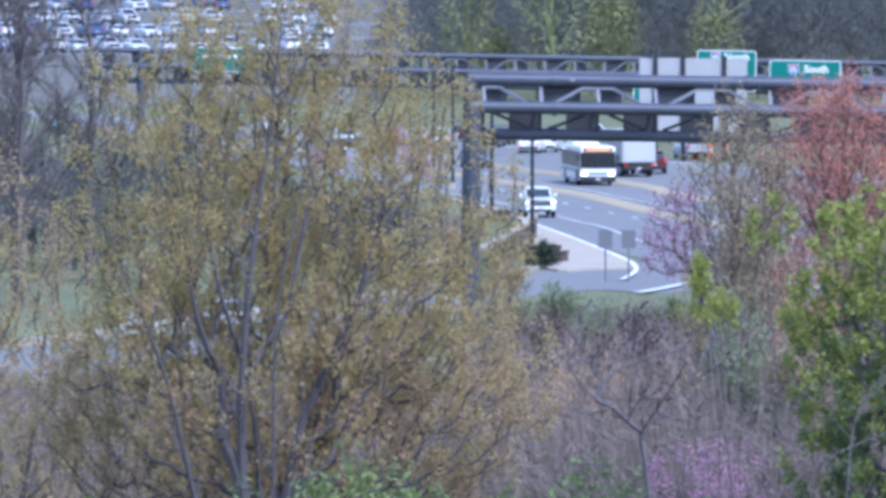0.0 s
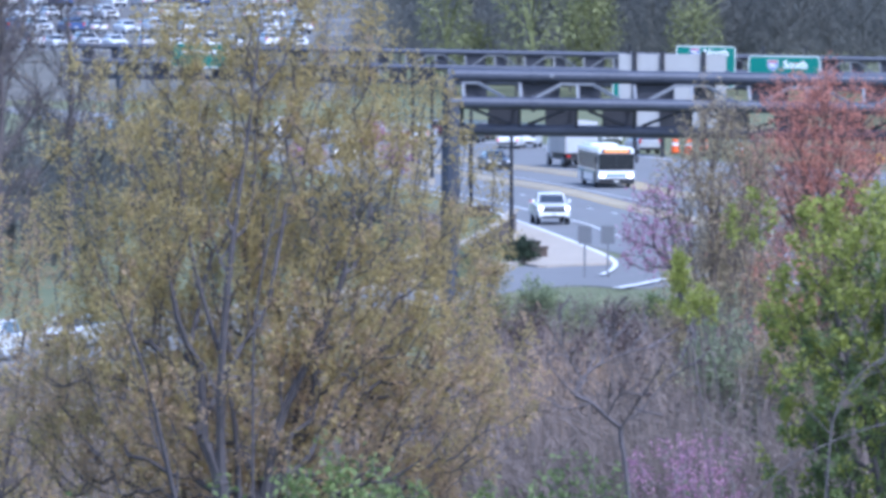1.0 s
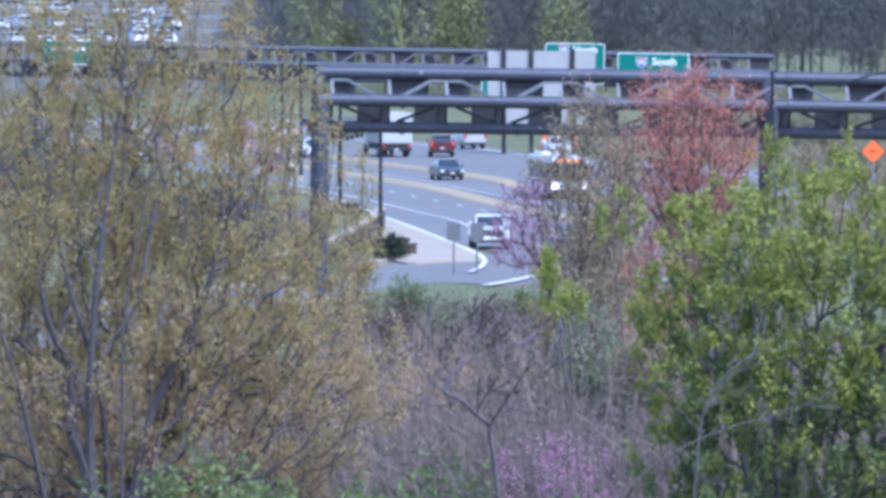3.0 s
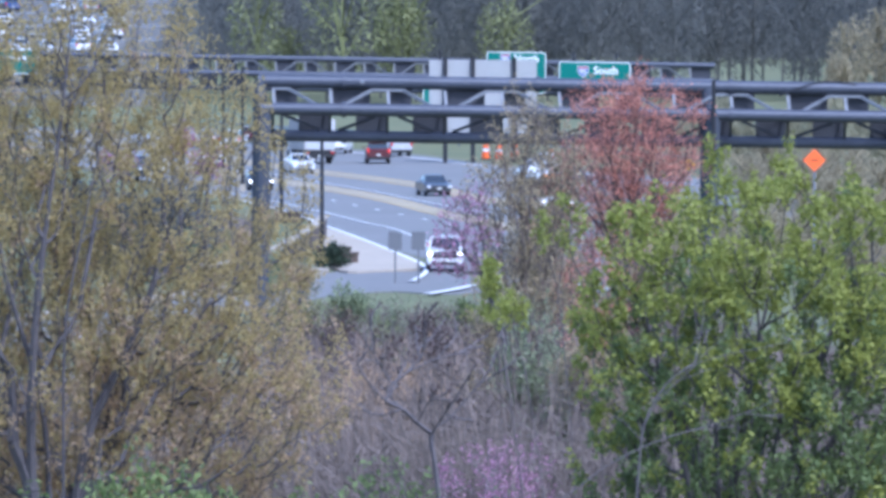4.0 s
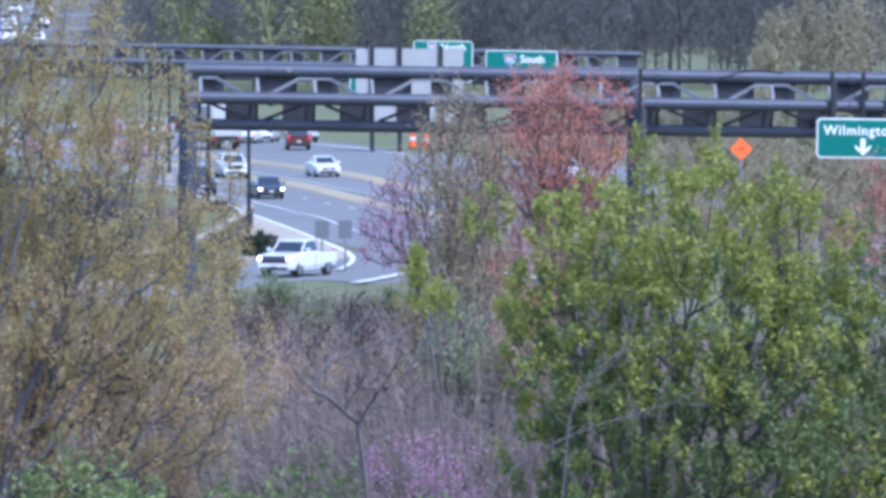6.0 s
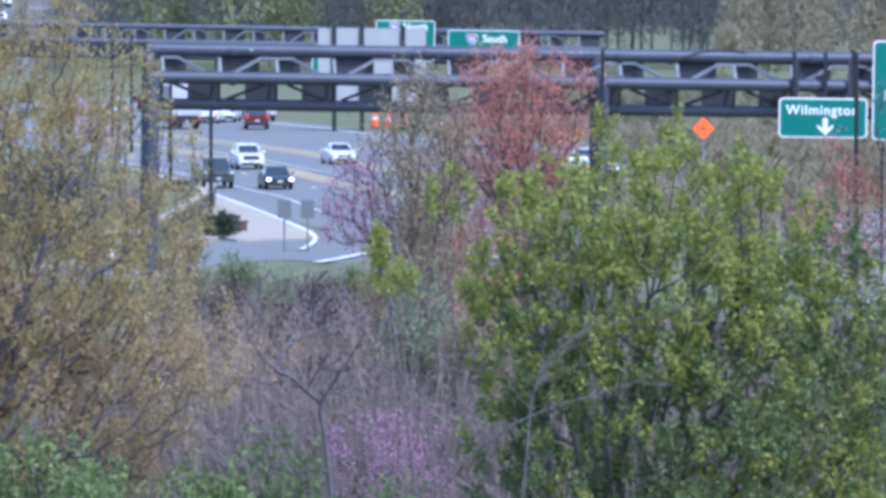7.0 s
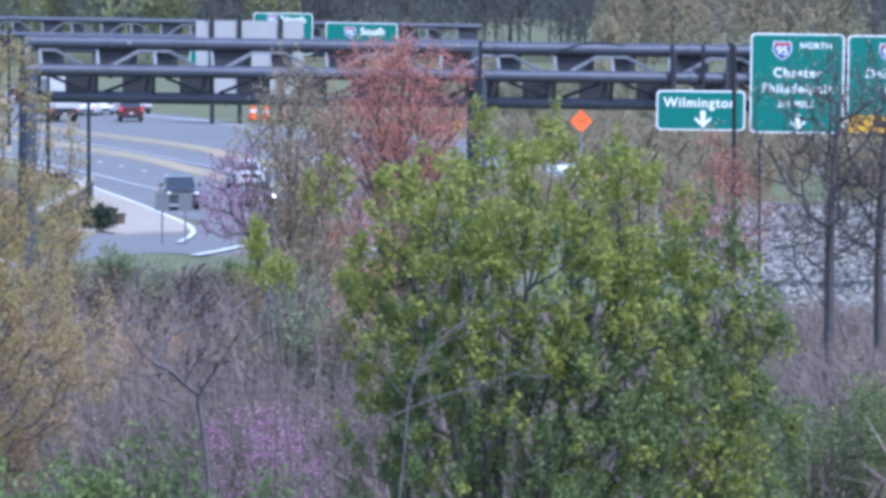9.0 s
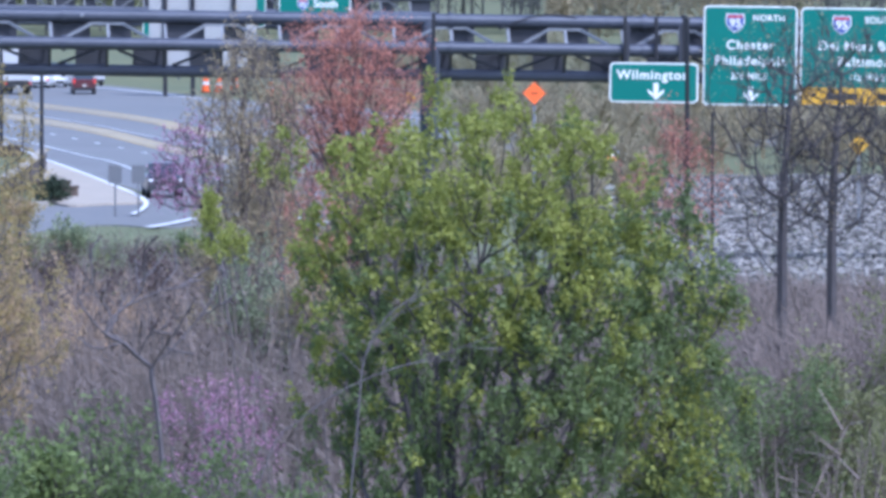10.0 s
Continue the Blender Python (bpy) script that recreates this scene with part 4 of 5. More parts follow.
def box_truck():
    v = thing("box_truck", pose(0, 0, 0), "grey white box truck with a dark chassis seen from behind", "truck")
    part("cab", loft([(-4.3, 1.0, 0.6, 1.5, 1.6, 0.95), (-3.7, 1.1, 0.5, 1.7, 2.5, 0.95), (-2.6, 1.1, 0.5, 1.7, 2.6, 0.98), (-2.4, 1.1, 0.5, 1.7, 2.5, 0.98)]), WHITE, v)
    part("windscreen", box(-0.9, 0.9, -4.05, -3.75, 1.65, 2.35, 0.05), GLASS, v)
    part("cargo_box", box(-1.25, 1.25, -2.2, 4.3, 1.05, 3.45, 0.05), CANVAS, v)
    for i in range(5):
        part("rib", box(-1.27, 1.27, -1.6 + i * 1.3, -1.52 + i * 1.3, 1.05, 3.46), CANVAS, v)
    part("rear_door", box(-1.12, 1.12, 4.29, 4.33, 1.15, 3.3, 0.01), SILVER, v)
    part("chassis", box(-0.95, 0.95, -4.0, 4.2, 0.55, 1.06, 0.04), TRIMBLACK, v)
    part("rear_bumper", box(-1.2, 1.2, 4.15, 4.4, 0.5, 0.75, 0.03), TRIMBLACK, v)
    for s in (-1, 1):
        part("tail_light", box(s * 1.0 - 0.12, s * 1.0 + 0.12, 4.36, 4.42, 0.8, 0.95, 0.01), LAMPRED, v)
        part("mud_flap", box(s * 0.9 - 0.3, s * 0.9 + 0.3, 3.6, 3.63, 0.2, 0.9), RUBBER, v)
    part("rear_plate", box(-0.16, 0.16, 4.4, 4.42, 0.55, 0.68), PLATE, v)
    wheels(v, 1.15, (-3.3, 2.4, 3.0), 0.48)
    return v


pickup = car("pickup", WHITE, "white pickup truck with a chrome bar and lit headlights", lit=True)
citybus = bus()
truck = box_truck()
red_suv = car("suv", RED, "dark red sport utility vehicle braking in the queue", brake=True)
grey_suv = car("suv", SILVER, "silver grey sport utility vehicle driving away")
dark_sedan = car("sedan", GREY, "dark grey sedan driving on the inner lane")
white_sedan = car("sedan", WHITE, "white sedan driving nearer on the inner lane", lit=False)
black_sedan = car("sedan", BLACK, "black sedan with bright lit headlights", lit=True)
white_suv = car("suv", WHITE, "white sport utility vehicle with lit headlights", lit=False)
dark_pickup = car("pickup", GREY, "dark grey pickup truck taking the exit")
far_white = car("sedan", WHITE, "white sedan passing behind the red tree")
ramp_suv = car("suv", WHITE, "white sport utility vehicle on the ramp")
ramp_sedan = car("sedan", WHITE, "white sedan following on the ramp")

# waiting queue at the far junction
for i, (x, y, kind, col, text) in enumerate((
        (-2.6, 790, "suv", WHITE, "white sport utility vehicle waiting in the queue"), (-3.9, 786, "sedan", WHITE, "white sedan waiting in the queue"),
        (-7.4, 806, "suv", BLACK, "black sport utility vehicle waiting in the queue"), (-6.6, 816, "sedan", RED, "red sedan waiting in the queue"),
        (-11.4, 800, "suv", WHITE, "white sport utility vehicle waiting behind the columns"), (-13.6, 812, "sedan", SILVER, "silver sedan waiting behind the columns"),
        (-10.2, 826, "sedan", RED, "red sedan far back in the queue"), (-16, 824, "suv", WHITE, "white sport utility vehicle far back in the queue"))):
    q = car(kind, col, text, brake=True, group="waiting queue")
    q.matrix_basis = pose(x, y, 0.03, 0, 0, 172)

# car park on the rise behind the big tree
for row in range(6):
    y0, z1 = 990 + row * 32, 5.2 + row * 1.15
    step = part("hillside", prism([(-140, y0), (-23, y0), (-21, y0 + 31.9), (-150, y0 + 31.9)], 0, z1), ASPHALT)
    tagged(step, "raised asphalt car park terrace behind the trees", "car park", kind="structure")
rl = random.Random(5)
kinds = [("suv", WHITE, "white sport utility vehicle parked in rows"), ("sedan", SILVER, "silver sedan parked in rows"), ("sedan", WHITE, "white sedan parked in rows"), ("suv", BLUE, "blue sport utility vehicle parked in rows")]
protos = []
for kind, col, text in kinds:
    protos.append(car(kind, col, text, group="parked cars"))
for row in range(6):
    for i in range(13):
        x, y = -65 + i * 3.1 + rl.uniform(-0.3, 0.3) - row * 0.5, 1005 + row * 32
        k = rl.choice((0, 0, 1, 2, 2, 3))
        m = pose(x, y, 5.2 + row * 1.15, 0, 0, rl.choice((20, 200)))
        if protos[k].matrix_basis.translation.length < 1:
            protos[k].matrix_basis = m
        elif rl.random() < 0.85:
            copy_thing(protos[k], m)


def drive(v, rows, z=0.05, turn=0.0, face=None):
    """Key a vehicle along its way, its nose along the path, or held where face is given."""
    out, last = [], 0.0
    for i, (t, x, y) in enumerate(rows):
        a, b = rows[max(i - 1, 0)], rows[min(i + 1, len(rows) - 1)]
        dx, dy = b[1] - a[1], b[2] - a[2]
        if math.hypot(dx, dy) > 1.0:
            last = math.degrees(math.atan2(dx, -dy))
        out.append((t, pose(x, y, z, 0, 0, last + turn if face is None else face)))
    walk(v, out)


# ---- far woods ----
def woods(name, spots, material, label, seed, tuft, size, width=0.1, upright=0.55):
    rng = np.random.default_rng(seed)
    vs, fs, n = [], [], 0
    for x, y, z, h in spots:
        r = h * rng.uniform(0.2, 0.3)
        q = rng.normal(0, 1, (tuft, 3))
        q /= np.linalg.norm(q, axis=1)[:, None]
        q *= rng.uniform(0.25, 1, (tuft, 1)) ** 0.5
        c = np.array([x, y, z + h * 0.56]) + q * np.array([r, r, h * 0.45])
        v, f = leaf_arrays(c, rng, 1, 0.1, size, upright, width)
        vs.append(v), fs.append(f + n)
        n += len(v)
        lean = rng.normal(0, 0.4, 2)
        k = 12
        nodes = [np.array([x, y, z]), np.array([x + lean[0], y + lean[1], z + h * 0.95])]
        par = [-1, 0]
        for _ in range(k):
            s = rng.uniform(0.25, 0.8)
            b0 = nodes[0] + (nodes[1] - nodes[0]) * s
            nodes += [b0, b0 + np.array([rng.normal(0, r * 0.5), rng.normal(0, r * 0.5), h * 0.25])]
            par += [-1, len(nodes) - 2]
        rad = np.full(len(nodes), 0.09)
        rad[0], rad[1] = 0.28, 0.12
        v, f = limb_arrays(nodes, par, rad, 3)
        vs.append(v), fs.append(f + n)
        n += len(v)
    ob = raw(name, np.concatenate(vs), np.concatenate(fs), material)
    return tagged(ob, label, "woods", kind="stuff")


# Plain slab added behind the woods so their gaps do not go black.
backing = part("backdrop", prism([(-420, 1345), (420, 1345), (420, 1400), (-420, 1400)], 0, 30), WOODS)
tagged(backing, "plain woods coloured slab added to brighten gaps in the woods", "distance", kind="structure")
rw = random.Random(11)
spots = []
for row in range(4):
    for i in range(62):
        x = -95 + i * 3.6 + rw.uniform(-1.6, 1.6)
        y = 1190 + row * 26 + rw.uniform(-10, 10) - (0 if x < -18 else 170)
        spots.append((x, y, 5.0 if x < -18 else 0.0, rw.uniform(13, 19) + row * 1.2))
woods("far_woods", spots, WOODS, "dense grey brown spring woods beyond the highway", 3, 880, 0.55, 0.12)
spots = [(rw.uniform(-30, 75), 1010 + rw.uniform(-8, 30), 0, rw.uniform(6, 13)) for _ in range(3)] + [(-2.6, 1000, 0, 17), (3.6, 1005, 0, 13.5), (2.8, 1004, 0, 12.5), (-12, 1005, 0, 15)]
woods("green_woods", spots, WOODSGREEN, "fresh yellow green trees at the edge of the woods", 4, 1100, 0.3, 0.3, 0.2)
spots = [(x, y, 0, h) for x, y, h in ((45, 900, 10), (48, 905, 11), (51, 900, 11.5), (54, 910, 11), (57, 890, 10), (61, 900, 12), (43, 880, 7), (65, 890, 12))]
woods("tan_woods", spots, TANWOODS, "tan and pinkish budding trees beyond the highway", 6, 1300, 0.3, 0.25, 0.3)

spots = [(13 + i * 0.26 + rw.uniform(-0.6, 0.6), rw.uniform(480, 530), 0, rw.uniform(2.6, 5.2)) for i in range(60)]
spots += [(24 + i * 0.25 + rw.uniform(-0.6, 0.6), rw.uniform(570, 640), 0, rw.uniform(2.4, 5.2)) for i in range(110)]
woods("tan_scrub", spots, TANWOODS, "tan and olive scrub beside the highway", 8, 650, 0.14, 0.25, 0.4)
spots = [(25 + i * 0.62 + rw.uniform(-0.6, 0.6), rw.uniform(690, 790), 0, rw.uniform(3.2, 6.2)) for i in range(60)]
woods("scrub_woods", spots, OLIVEWOODS, "olive brown budding trees behind the gantry", 9, 750, 0.3, 0.12, 0.5)
spots = [(-36 + i * 0.34 + rw.uniform(-0.8, 0.8), rw.uniform(500, 620), 0, rw.uniform(3.5, 8.5)) for i in range(46)]
spots += [(rw.uniform(-17, -9), rw.uniform(500, 540), 0, rw.uniform(2.5, 5.5)) for i in range(40)]
woods("grey_scrub", spots, WOODS, "grey brown scrub beyond the ramp", 12, 650, 0.2, 0.14, 0.5)


# ---- trees ----
def prof(*pairs):
    hs, rs = [p[0] for p in pairs], [p[1] for p in pairs]
    return lambda h: float(np.interp(h, hs, rs))


R = np.random.default_rng(21)
# the large budding tree
pts = crown_points(R, 2100, prof((0, 0.72), (0.12, 0.9), (0.25, 1.0), (0.36, 0.98), (0.5, 0.86), (0.68, 0.70), (0.82, 0.56), (0.93, 0.4), (1, 0.16)), 12.4, (-6.0, 194.6, 5.9, 5.5), 0.7, 0.3, 3.1)
stems = [
    [(-6.5, 191.2, 0), (-6.6, 191.2, 4), (-6.75, 191.2, 8.4), (-6.7, 191.4, 10.6), (-6.5, 191.8, 12.7), (-6.2, 192.6, 15), (-6.0, 193.2, 17)],
    [(-6.15, 190.9, 0), (-6.1, 190.9, 4), (-6.1, 190.9, 8.4), (-6.05, 191.0, 11), (-5.7, 191.6, 13), (-5.3, 192.4, 15)],
    [(-6.7, 190.9, 0), (-7.2, 190.8, 5), (-7.9, 190.6, 8.6), (-8.4, 190.7, 10.4), (-9.1, 191, 12), (-9.6, 191.4, 13.6)],
    [(-6.3, 191.6, 0), (-6.4, 191.6, 5), (-6.5, 191.6, 9), (-7.3, 192.0, 12), (-7.8, 192.3, 15)],
    [(-6.1, 191.6, 0), (-6.0, 191.6, 5), (-5.7, 191.8, 8.5), (-4.6, 192.2, 11), (-4.0, 192.6, 13)],
]
full_tree("maple_tree", "large tree with olive yellow buds on upright branches", stems, pts, BARKDARK, BUD, 32, 0.105, 0.047, 0.0062, 0.008, 31, twigs=1, gap=-0.42, reach=0.45, upright=0.35, width=0.45, rise=0.85, direct=0.45, hollow=0.55,
          second=(BUDDARK, lambda c: np.clip((12.6 - c[:, 2]) / 7.0, 0.04, 0.7), "tan brown lower buds"), ground=7)

pts = crown_points(R, 420, prof((0, 0.7), (0.4, 1.0), (0.75, 0.8), (1, 0.35)), 10.0, (-13.4, 214.0, 4.0, 2.9), 0.85, 0.3, 4.4)
full_tree("maple_tree", "thin olive budding tree beside the large one", [[(-13.2, 214, 0), (-13.2, 214, 4), (-13.4, 214, 8), (-13.6, 214, 12)], [(-13.0, 214.2, 0), (-12.8, 214.2, 4), (-12.3, 214.2, 7), (-11.9, 214.2, 10)]],
          pts, BARK, BUD, 26, 0.11, 0.05, 0.0055, 0.011, 32, twigs=1, reach=0.5, upright=0.35, width=0.45, rise=0.85, direct=0.45, second=(BUDDARK, lambda c: np.full(len(c), 0.4), "tan brown buds"))

# the fresh green tree
pts = crown_points(R, 950, prof((0, 0.55), (0.3, 0.85), (0.5, 1.02), (0.68, 1.0), (0.8, 0.97), (0.9, 0.9), (0.96, 0.78), (1, 0.55)), 7.35, (5.6, 138.0, 7.9, 2.62), 0.9, 0.26, 9.4)
stems = [
    [(5.3, 138, 0), (5.3, 138, 6), (5.2, 138, 9.6), (5.25, 138, 11.4), (5.6, 138, 13.0), (5.9, 138, 14.4)],
    [(5.0, 137.8, 0), (4.9, 137.8, 7), (4.7, 137.8, 10.2), (4.3, 137.8, 12.0), (3.9, 137.9, 13.6)],
    [(5.5, 138.2, 0), (5.7, 138.2, 7), (5.8, 138.2, 10), (6.3, 138.3, 12), (6.8, 138.3, 13.6)],
    [(5.2, 137.6, 0), (5.0, 137.6, 8), (5.0, 137.5, 10.8), (4.9, 137.4, 12.8)],
]
# Shade put into the leaf colour: lower tufts more often take the deeper green.
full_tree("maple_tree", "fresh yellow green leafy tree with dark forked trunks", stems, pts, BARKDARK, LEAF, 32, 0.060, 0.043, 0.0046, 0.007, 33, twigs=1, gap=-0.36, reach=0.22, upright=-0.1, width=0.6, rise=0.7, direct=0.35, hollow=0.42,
          second=(LEAFDARK, lambda c: np.clip((14.3 - c[:, 2]) / 3.6, 0.03, 0.85), "leaves with shade put into a deeper green"), ground=8)
pts = crown_points(R, 230, prof((0, 0.9), (0.4, 1.0), (0.75, 0.75), (1, 0.25)), 5.4, (8.5, 140.0, 8.9, 1.05), 0.9, 0.3, 1.4)
# Shade is in the colour here too: six in ten tufts, at any height.
full_tree("maple_tree", "smaller fresh green tree beside the leafy one", [[(8.3, 140, 0), (8.3, 140, 6), (8.4, 140, 9), (8.5, 140, 12.6)]], pts, BARK, LEAF, 38, 0.075, 0.042, 0.0045, 0.007, 34, twigs=1, reach=0.26, upright=-0.1, width=0.6, rise=0.6,
          second=(LEAFDARK, lambda c: np.full(len(c), 0.6), "leaves with shade put into a deeper green"), ground=8)
# slim green saplings
for x, y, z0, z1, wide, n, sd in ((2.15, 170, 12.0, 12.95, 0.34, 15, 1), (2.55, 171, 11.7, 12.3, 0.34, 10, 2), (3.15, 150, 13.75, 14.75, 0.12, 5, 3), (2.72, 151, 13.85, 14.35, 0.08, 3, 4), (5.35, 150, 15.05, 15.6, 0.1, 4, 5), (6.45, 150, 14.7, 15.5, 0.14, 6, 6)):
    pts = crown_points(R, n, prof((0, 0.7), (0.5, 1), (1, 0.6)), z1 - z0, (x, y, z0, wide), 1, 0.2, sd)
    full_tree("sapling", "slim sapling with fresh green leaf clusters", [[(x + 0.9, y, 0), (x + 0.7, y, 7), (x + 0.3, y, z0 - 1.2), (x, y, z0 + 0.1), (x - 0.02, y, z1 - 0.2)]], pts, BARK, LEAF, 18, 0.055, 0.045, 0.0022, 0.005, 40 + sd, "saplings", twigs=2, reach=0.16, upright=-0.1)

# red maple and its neighbours
pts = crown_points(R, 340, prof((0, 0.35), (0.25, 0.7), (0.5, 0.98), (0.7, 1), (0.85, 0.8), (0.95, 0.5), (1, 0.25)), 5.9, (8.35, 303, 8.2, 2.2), 0.9, 0.25, 5.2)
full_tree("red_maple", "red flowering maple with a thin dark trunk", [[(8.3, 303, 0), (8.35, 303, 5), (8.4, 303, 8.6), (8.3, 303, 11), (8.4, 303, 13)], [(8.2, 303, 0), (8.2, 303, 6), (8.1, 303, 9.0), (7.6, 303, 11.5)]],
          pts, BARK, REDBUD, 14, 0.13, 0.05, 0.0075, 0.010, 51, twigs=2, reach=0.5, upright=0.2, rise=0.75, direct=0.4, hollow=0.5)
pts = crown_points(R, 170, prof((0, 0.6), (0.4, 1), (0.75, 0.8), (1, 0.35)), 5.0, (6.3, 306, 6.3, 1.55), 0.9, 0.35, 2.2)
full_tree("red_maple", "small red flowering maple", [[(6.5, 306, 0), (6.5, 306, 4), (6.4, 306, 7.5), (6.3, 306, 9.5)]], pts, BARK, REDBUD, 12, 0.13, 0.05, 0.006, 0.010, 52, twigs=2, reach=0.5, rise=0.75, direct=0.4)
pts = crown_points(R, 260, prof((0, 0.6), (0.3, 0.9), (0.6, 1), (0.8, 0.8), (0.93, 0.5), (1, 0.2)), 6.6, (4.6, 284, 6.9, 1.65), 0.9, 0.35, 7.7)
full_tree("budding_tree", "brown twiggy tree with small olive buds", [[(4.7, 284, 0), (4.7, 284, 5), (4.6, 284, 8), (4.5, 284, 11), (4.7, 284, 12.9)], [(4.9, 284, 0), (5.0, 284, 6), (5.3, 284, 9), (5.5, 284, 11.6)], [(4.5, 284, 0), (4.4, 284, 6), (3.9, 284, 9), (3.6, 284, 11)]],
          pts, TWIG, TANBUD, 10, 0.14, 0.05, 0.008, 0.012, 53, twigs=3, reach=0.7, upright=0.3, rise=0.85, direct=0.4)
pts = crown_points(R, 85, prof((0, 0.75), (0.3, 1), (0.6, 0.75), (1, 0.5)), 2.5, (2.75, 274, 8.9, 0.95), 0.9, 0.45, 4.7)
full_tree("redbud_tree", "slender redbud in magenta blossom", [[(4.4, 274, 0), (4.2, 274, 5), (3.5, 274, 8.2), (2.9, 274, 9.8)], [(4.4, 274.4, 0), (4.1, 274.4, 6), (3.2, 274.4, 10), (3.1, 274.4, 11)]], pts, BARK, PINKBUD, 7, 0.09, 0.045, 0.006, 0.010, 54, twigs=2, reach=0.3, rise=0.3)
pts = crown_points(R, 150, prof((0, 0.8), (0.5, 1), (0.8, 0.7), (1, 0.35)), 3.6, (3.1, 227, 3.2, 1.45), 0.9, 0.4, 6.7)
full_tree("redbud_tree", "spreading redbud in magenta blossom among brush", [[(3.2, 227, 0), (3.1, 227, 2.5), (3.0, 227, 4.5), (2.9, 227, 6)], [(3.3, 227, 0), (3.5, 227, 3), (3.8, 227, 5)]],
          pts, BARKGREY, PINKBUD, 9, 0.085, 0.04, 0.006, 0.009, 55, twigs=2, reach=0.3, rise=0.6)
for x, y, z, r, sd in ((-5.6, 330, 9.6, 0.7, 1), (-8.5, 330, 9.6, 0.8, 2), (-6.6, 335, 10.5, 0.6, 3)):
    pts = crown_points(R, 40, prof((0, 0.5), (0.5, 1), (1, 0.5)), 2.6, (x, y, z, r), 0.9, 0.3, sd)
    tree("redbud_tree", "redbud in magenta blossom behind the budding tree", [[(x, y, 0), (x, y, 5), (x, y, z + 0.5)]], pts, BARK, PINKBUD, 7, 0.16, 0.08, 0.005, 56 + sd)
# bare trees
pts = crown_points(R, 60, prof((0, 0.5), (0.5, 1), (1, 0.8)), 3.0, (1.6, 212, 7.6, 1.9), 0.8, 0.35, 8.1)
tree("bare_tree", "bare grey tree with crooked limbs above the brush",
     [[(1.7, 212, 0), (1.65, 212, 4), (1.6, 212, 5.5), (1.45, 212, 6.95), (1.37, 212, 7.7), (1.78, 212, 8.07), (2.22, 212, 8.57), (2.6, 212, 9.07), (3.03, 212, 9.9)],
      [(1.37, 212, 7.7), (1.05, 211.9, 7.95), (0.72, 211.8, 8.26), (0.35, 211.8, 8.45), (-0.09, 211.8, 8.95), (-0.25, 211.8, 9.3), (0.04, 211.8, 9.62)],
      [(0.72, 211.8, 8.26), (0.3, 211.7, 8.15), (-0.02, 211.7, 8.2), (-0.5, 211.7, 8.5), (-0.96, 211.7, 8.64)],
      [(0.35, 211.8, 8.45), (0.5, 211.9, 8.8), (0.8, 212, 9.05), (1.1, 212.1, 9.38), (1.29, 212.1, 9.85)]], pts, BARKWARM, SEEDHEAD, 3, 0.05, 0.05, 0.0042, 61, up=0.1, least=0.02)
for x, sd in ((20.5, 1), (22.05, 2), (24.2, 3)):
    y = 283 + sd
    pts = crown_points(R, 150, prof((0, 0.45), (0.3, 0.85), (0.6, 1.0), (0.85, 0.8), (1, 0.4)), 6.8, (x + 0.1, y, 7.4, 2.3), 0.9, 0.3, sd * 2.3)
    full_tree("bare_tree", "bare dark tree with fanning limbs above stones", [[(x, y, 0), (x, y, 4), (x + 0.02, y, 8), (x + 0.1, y, 10), (x + 0.3, y, 12.5)]], pts, BARKDARK, TANBUD, 2, 0.15, 0.035, 0.009, 0.012, 65 + sd, "bare trees",
              twigs=4, reach=0.7, rise=0.4, direct=0.12)
pts = crown_points(R, 85, prof((0, 0.6), (0.5, 1), (1, 0.5)), 4.4, (17.4, 285, 7.0, 1.35), 0.9, 0.3, 3.3)
full_tree("red_maple", "thin red budding tree near the stones", [[(17.8, 285, 0), (17.8, 285, 5), (17.7, 285, 9), (17.6, 285, 10.8)]], pts, BARK, REDBUD, 9, 0.14, 0.05, 0.006, 0.009, 70, twigs=3, reach=0.5, rise=0.7)
for x, y, sd in ((-27.5, 470, 1), (-31.0, 480, 2), (-29.0, 492, 3), (-25.6, 500, 4), (-33.5, 486, 5)):
    pts = crown_points(R, 1300, prof((0, 0.7), (0.4, 1), (0.8, 0.8), (1, 0.4)), 12.5, (x, y, 3.4, 3.6), 0.9, 0.3, sd * 1.7)
    tree("bare_tree", "dark bare tree with a dense web of branches", [[(x, y, 0), (x, y, 6), (x + 0.2, y, 10), (x, y, 14), (x + 0.2, y, 16.5)]], pts, BARK, TANBUD, 1, 0.12, 0.05, 0.006, 75 + sd, "dark bare trees", up=0.4, least=0.02)


# ---- shrubs and brush ----
def shrub(x, y, z0, z1, r, leaf, label, n, per, size, seed, bark=None, name="shrub", up=0.5):
    pts = crown_points(R, n, prof((0, 0.75), (0.5, 1), (0.8, 0.75), (1, 0.3)), z1 - z0, (x, y, z0, r), 0.9, 0.35, seed * 1.3)
    return tree(name, label, [[(x, y, 0), (x, y, z0 * 0.5 + 0.1), (x, y, z0 + 0.3 * (z1 - z0))]], pts, bark or BARK, leaf, per, 0.11, size, 0.0035, 100 + seed, "", up=up)


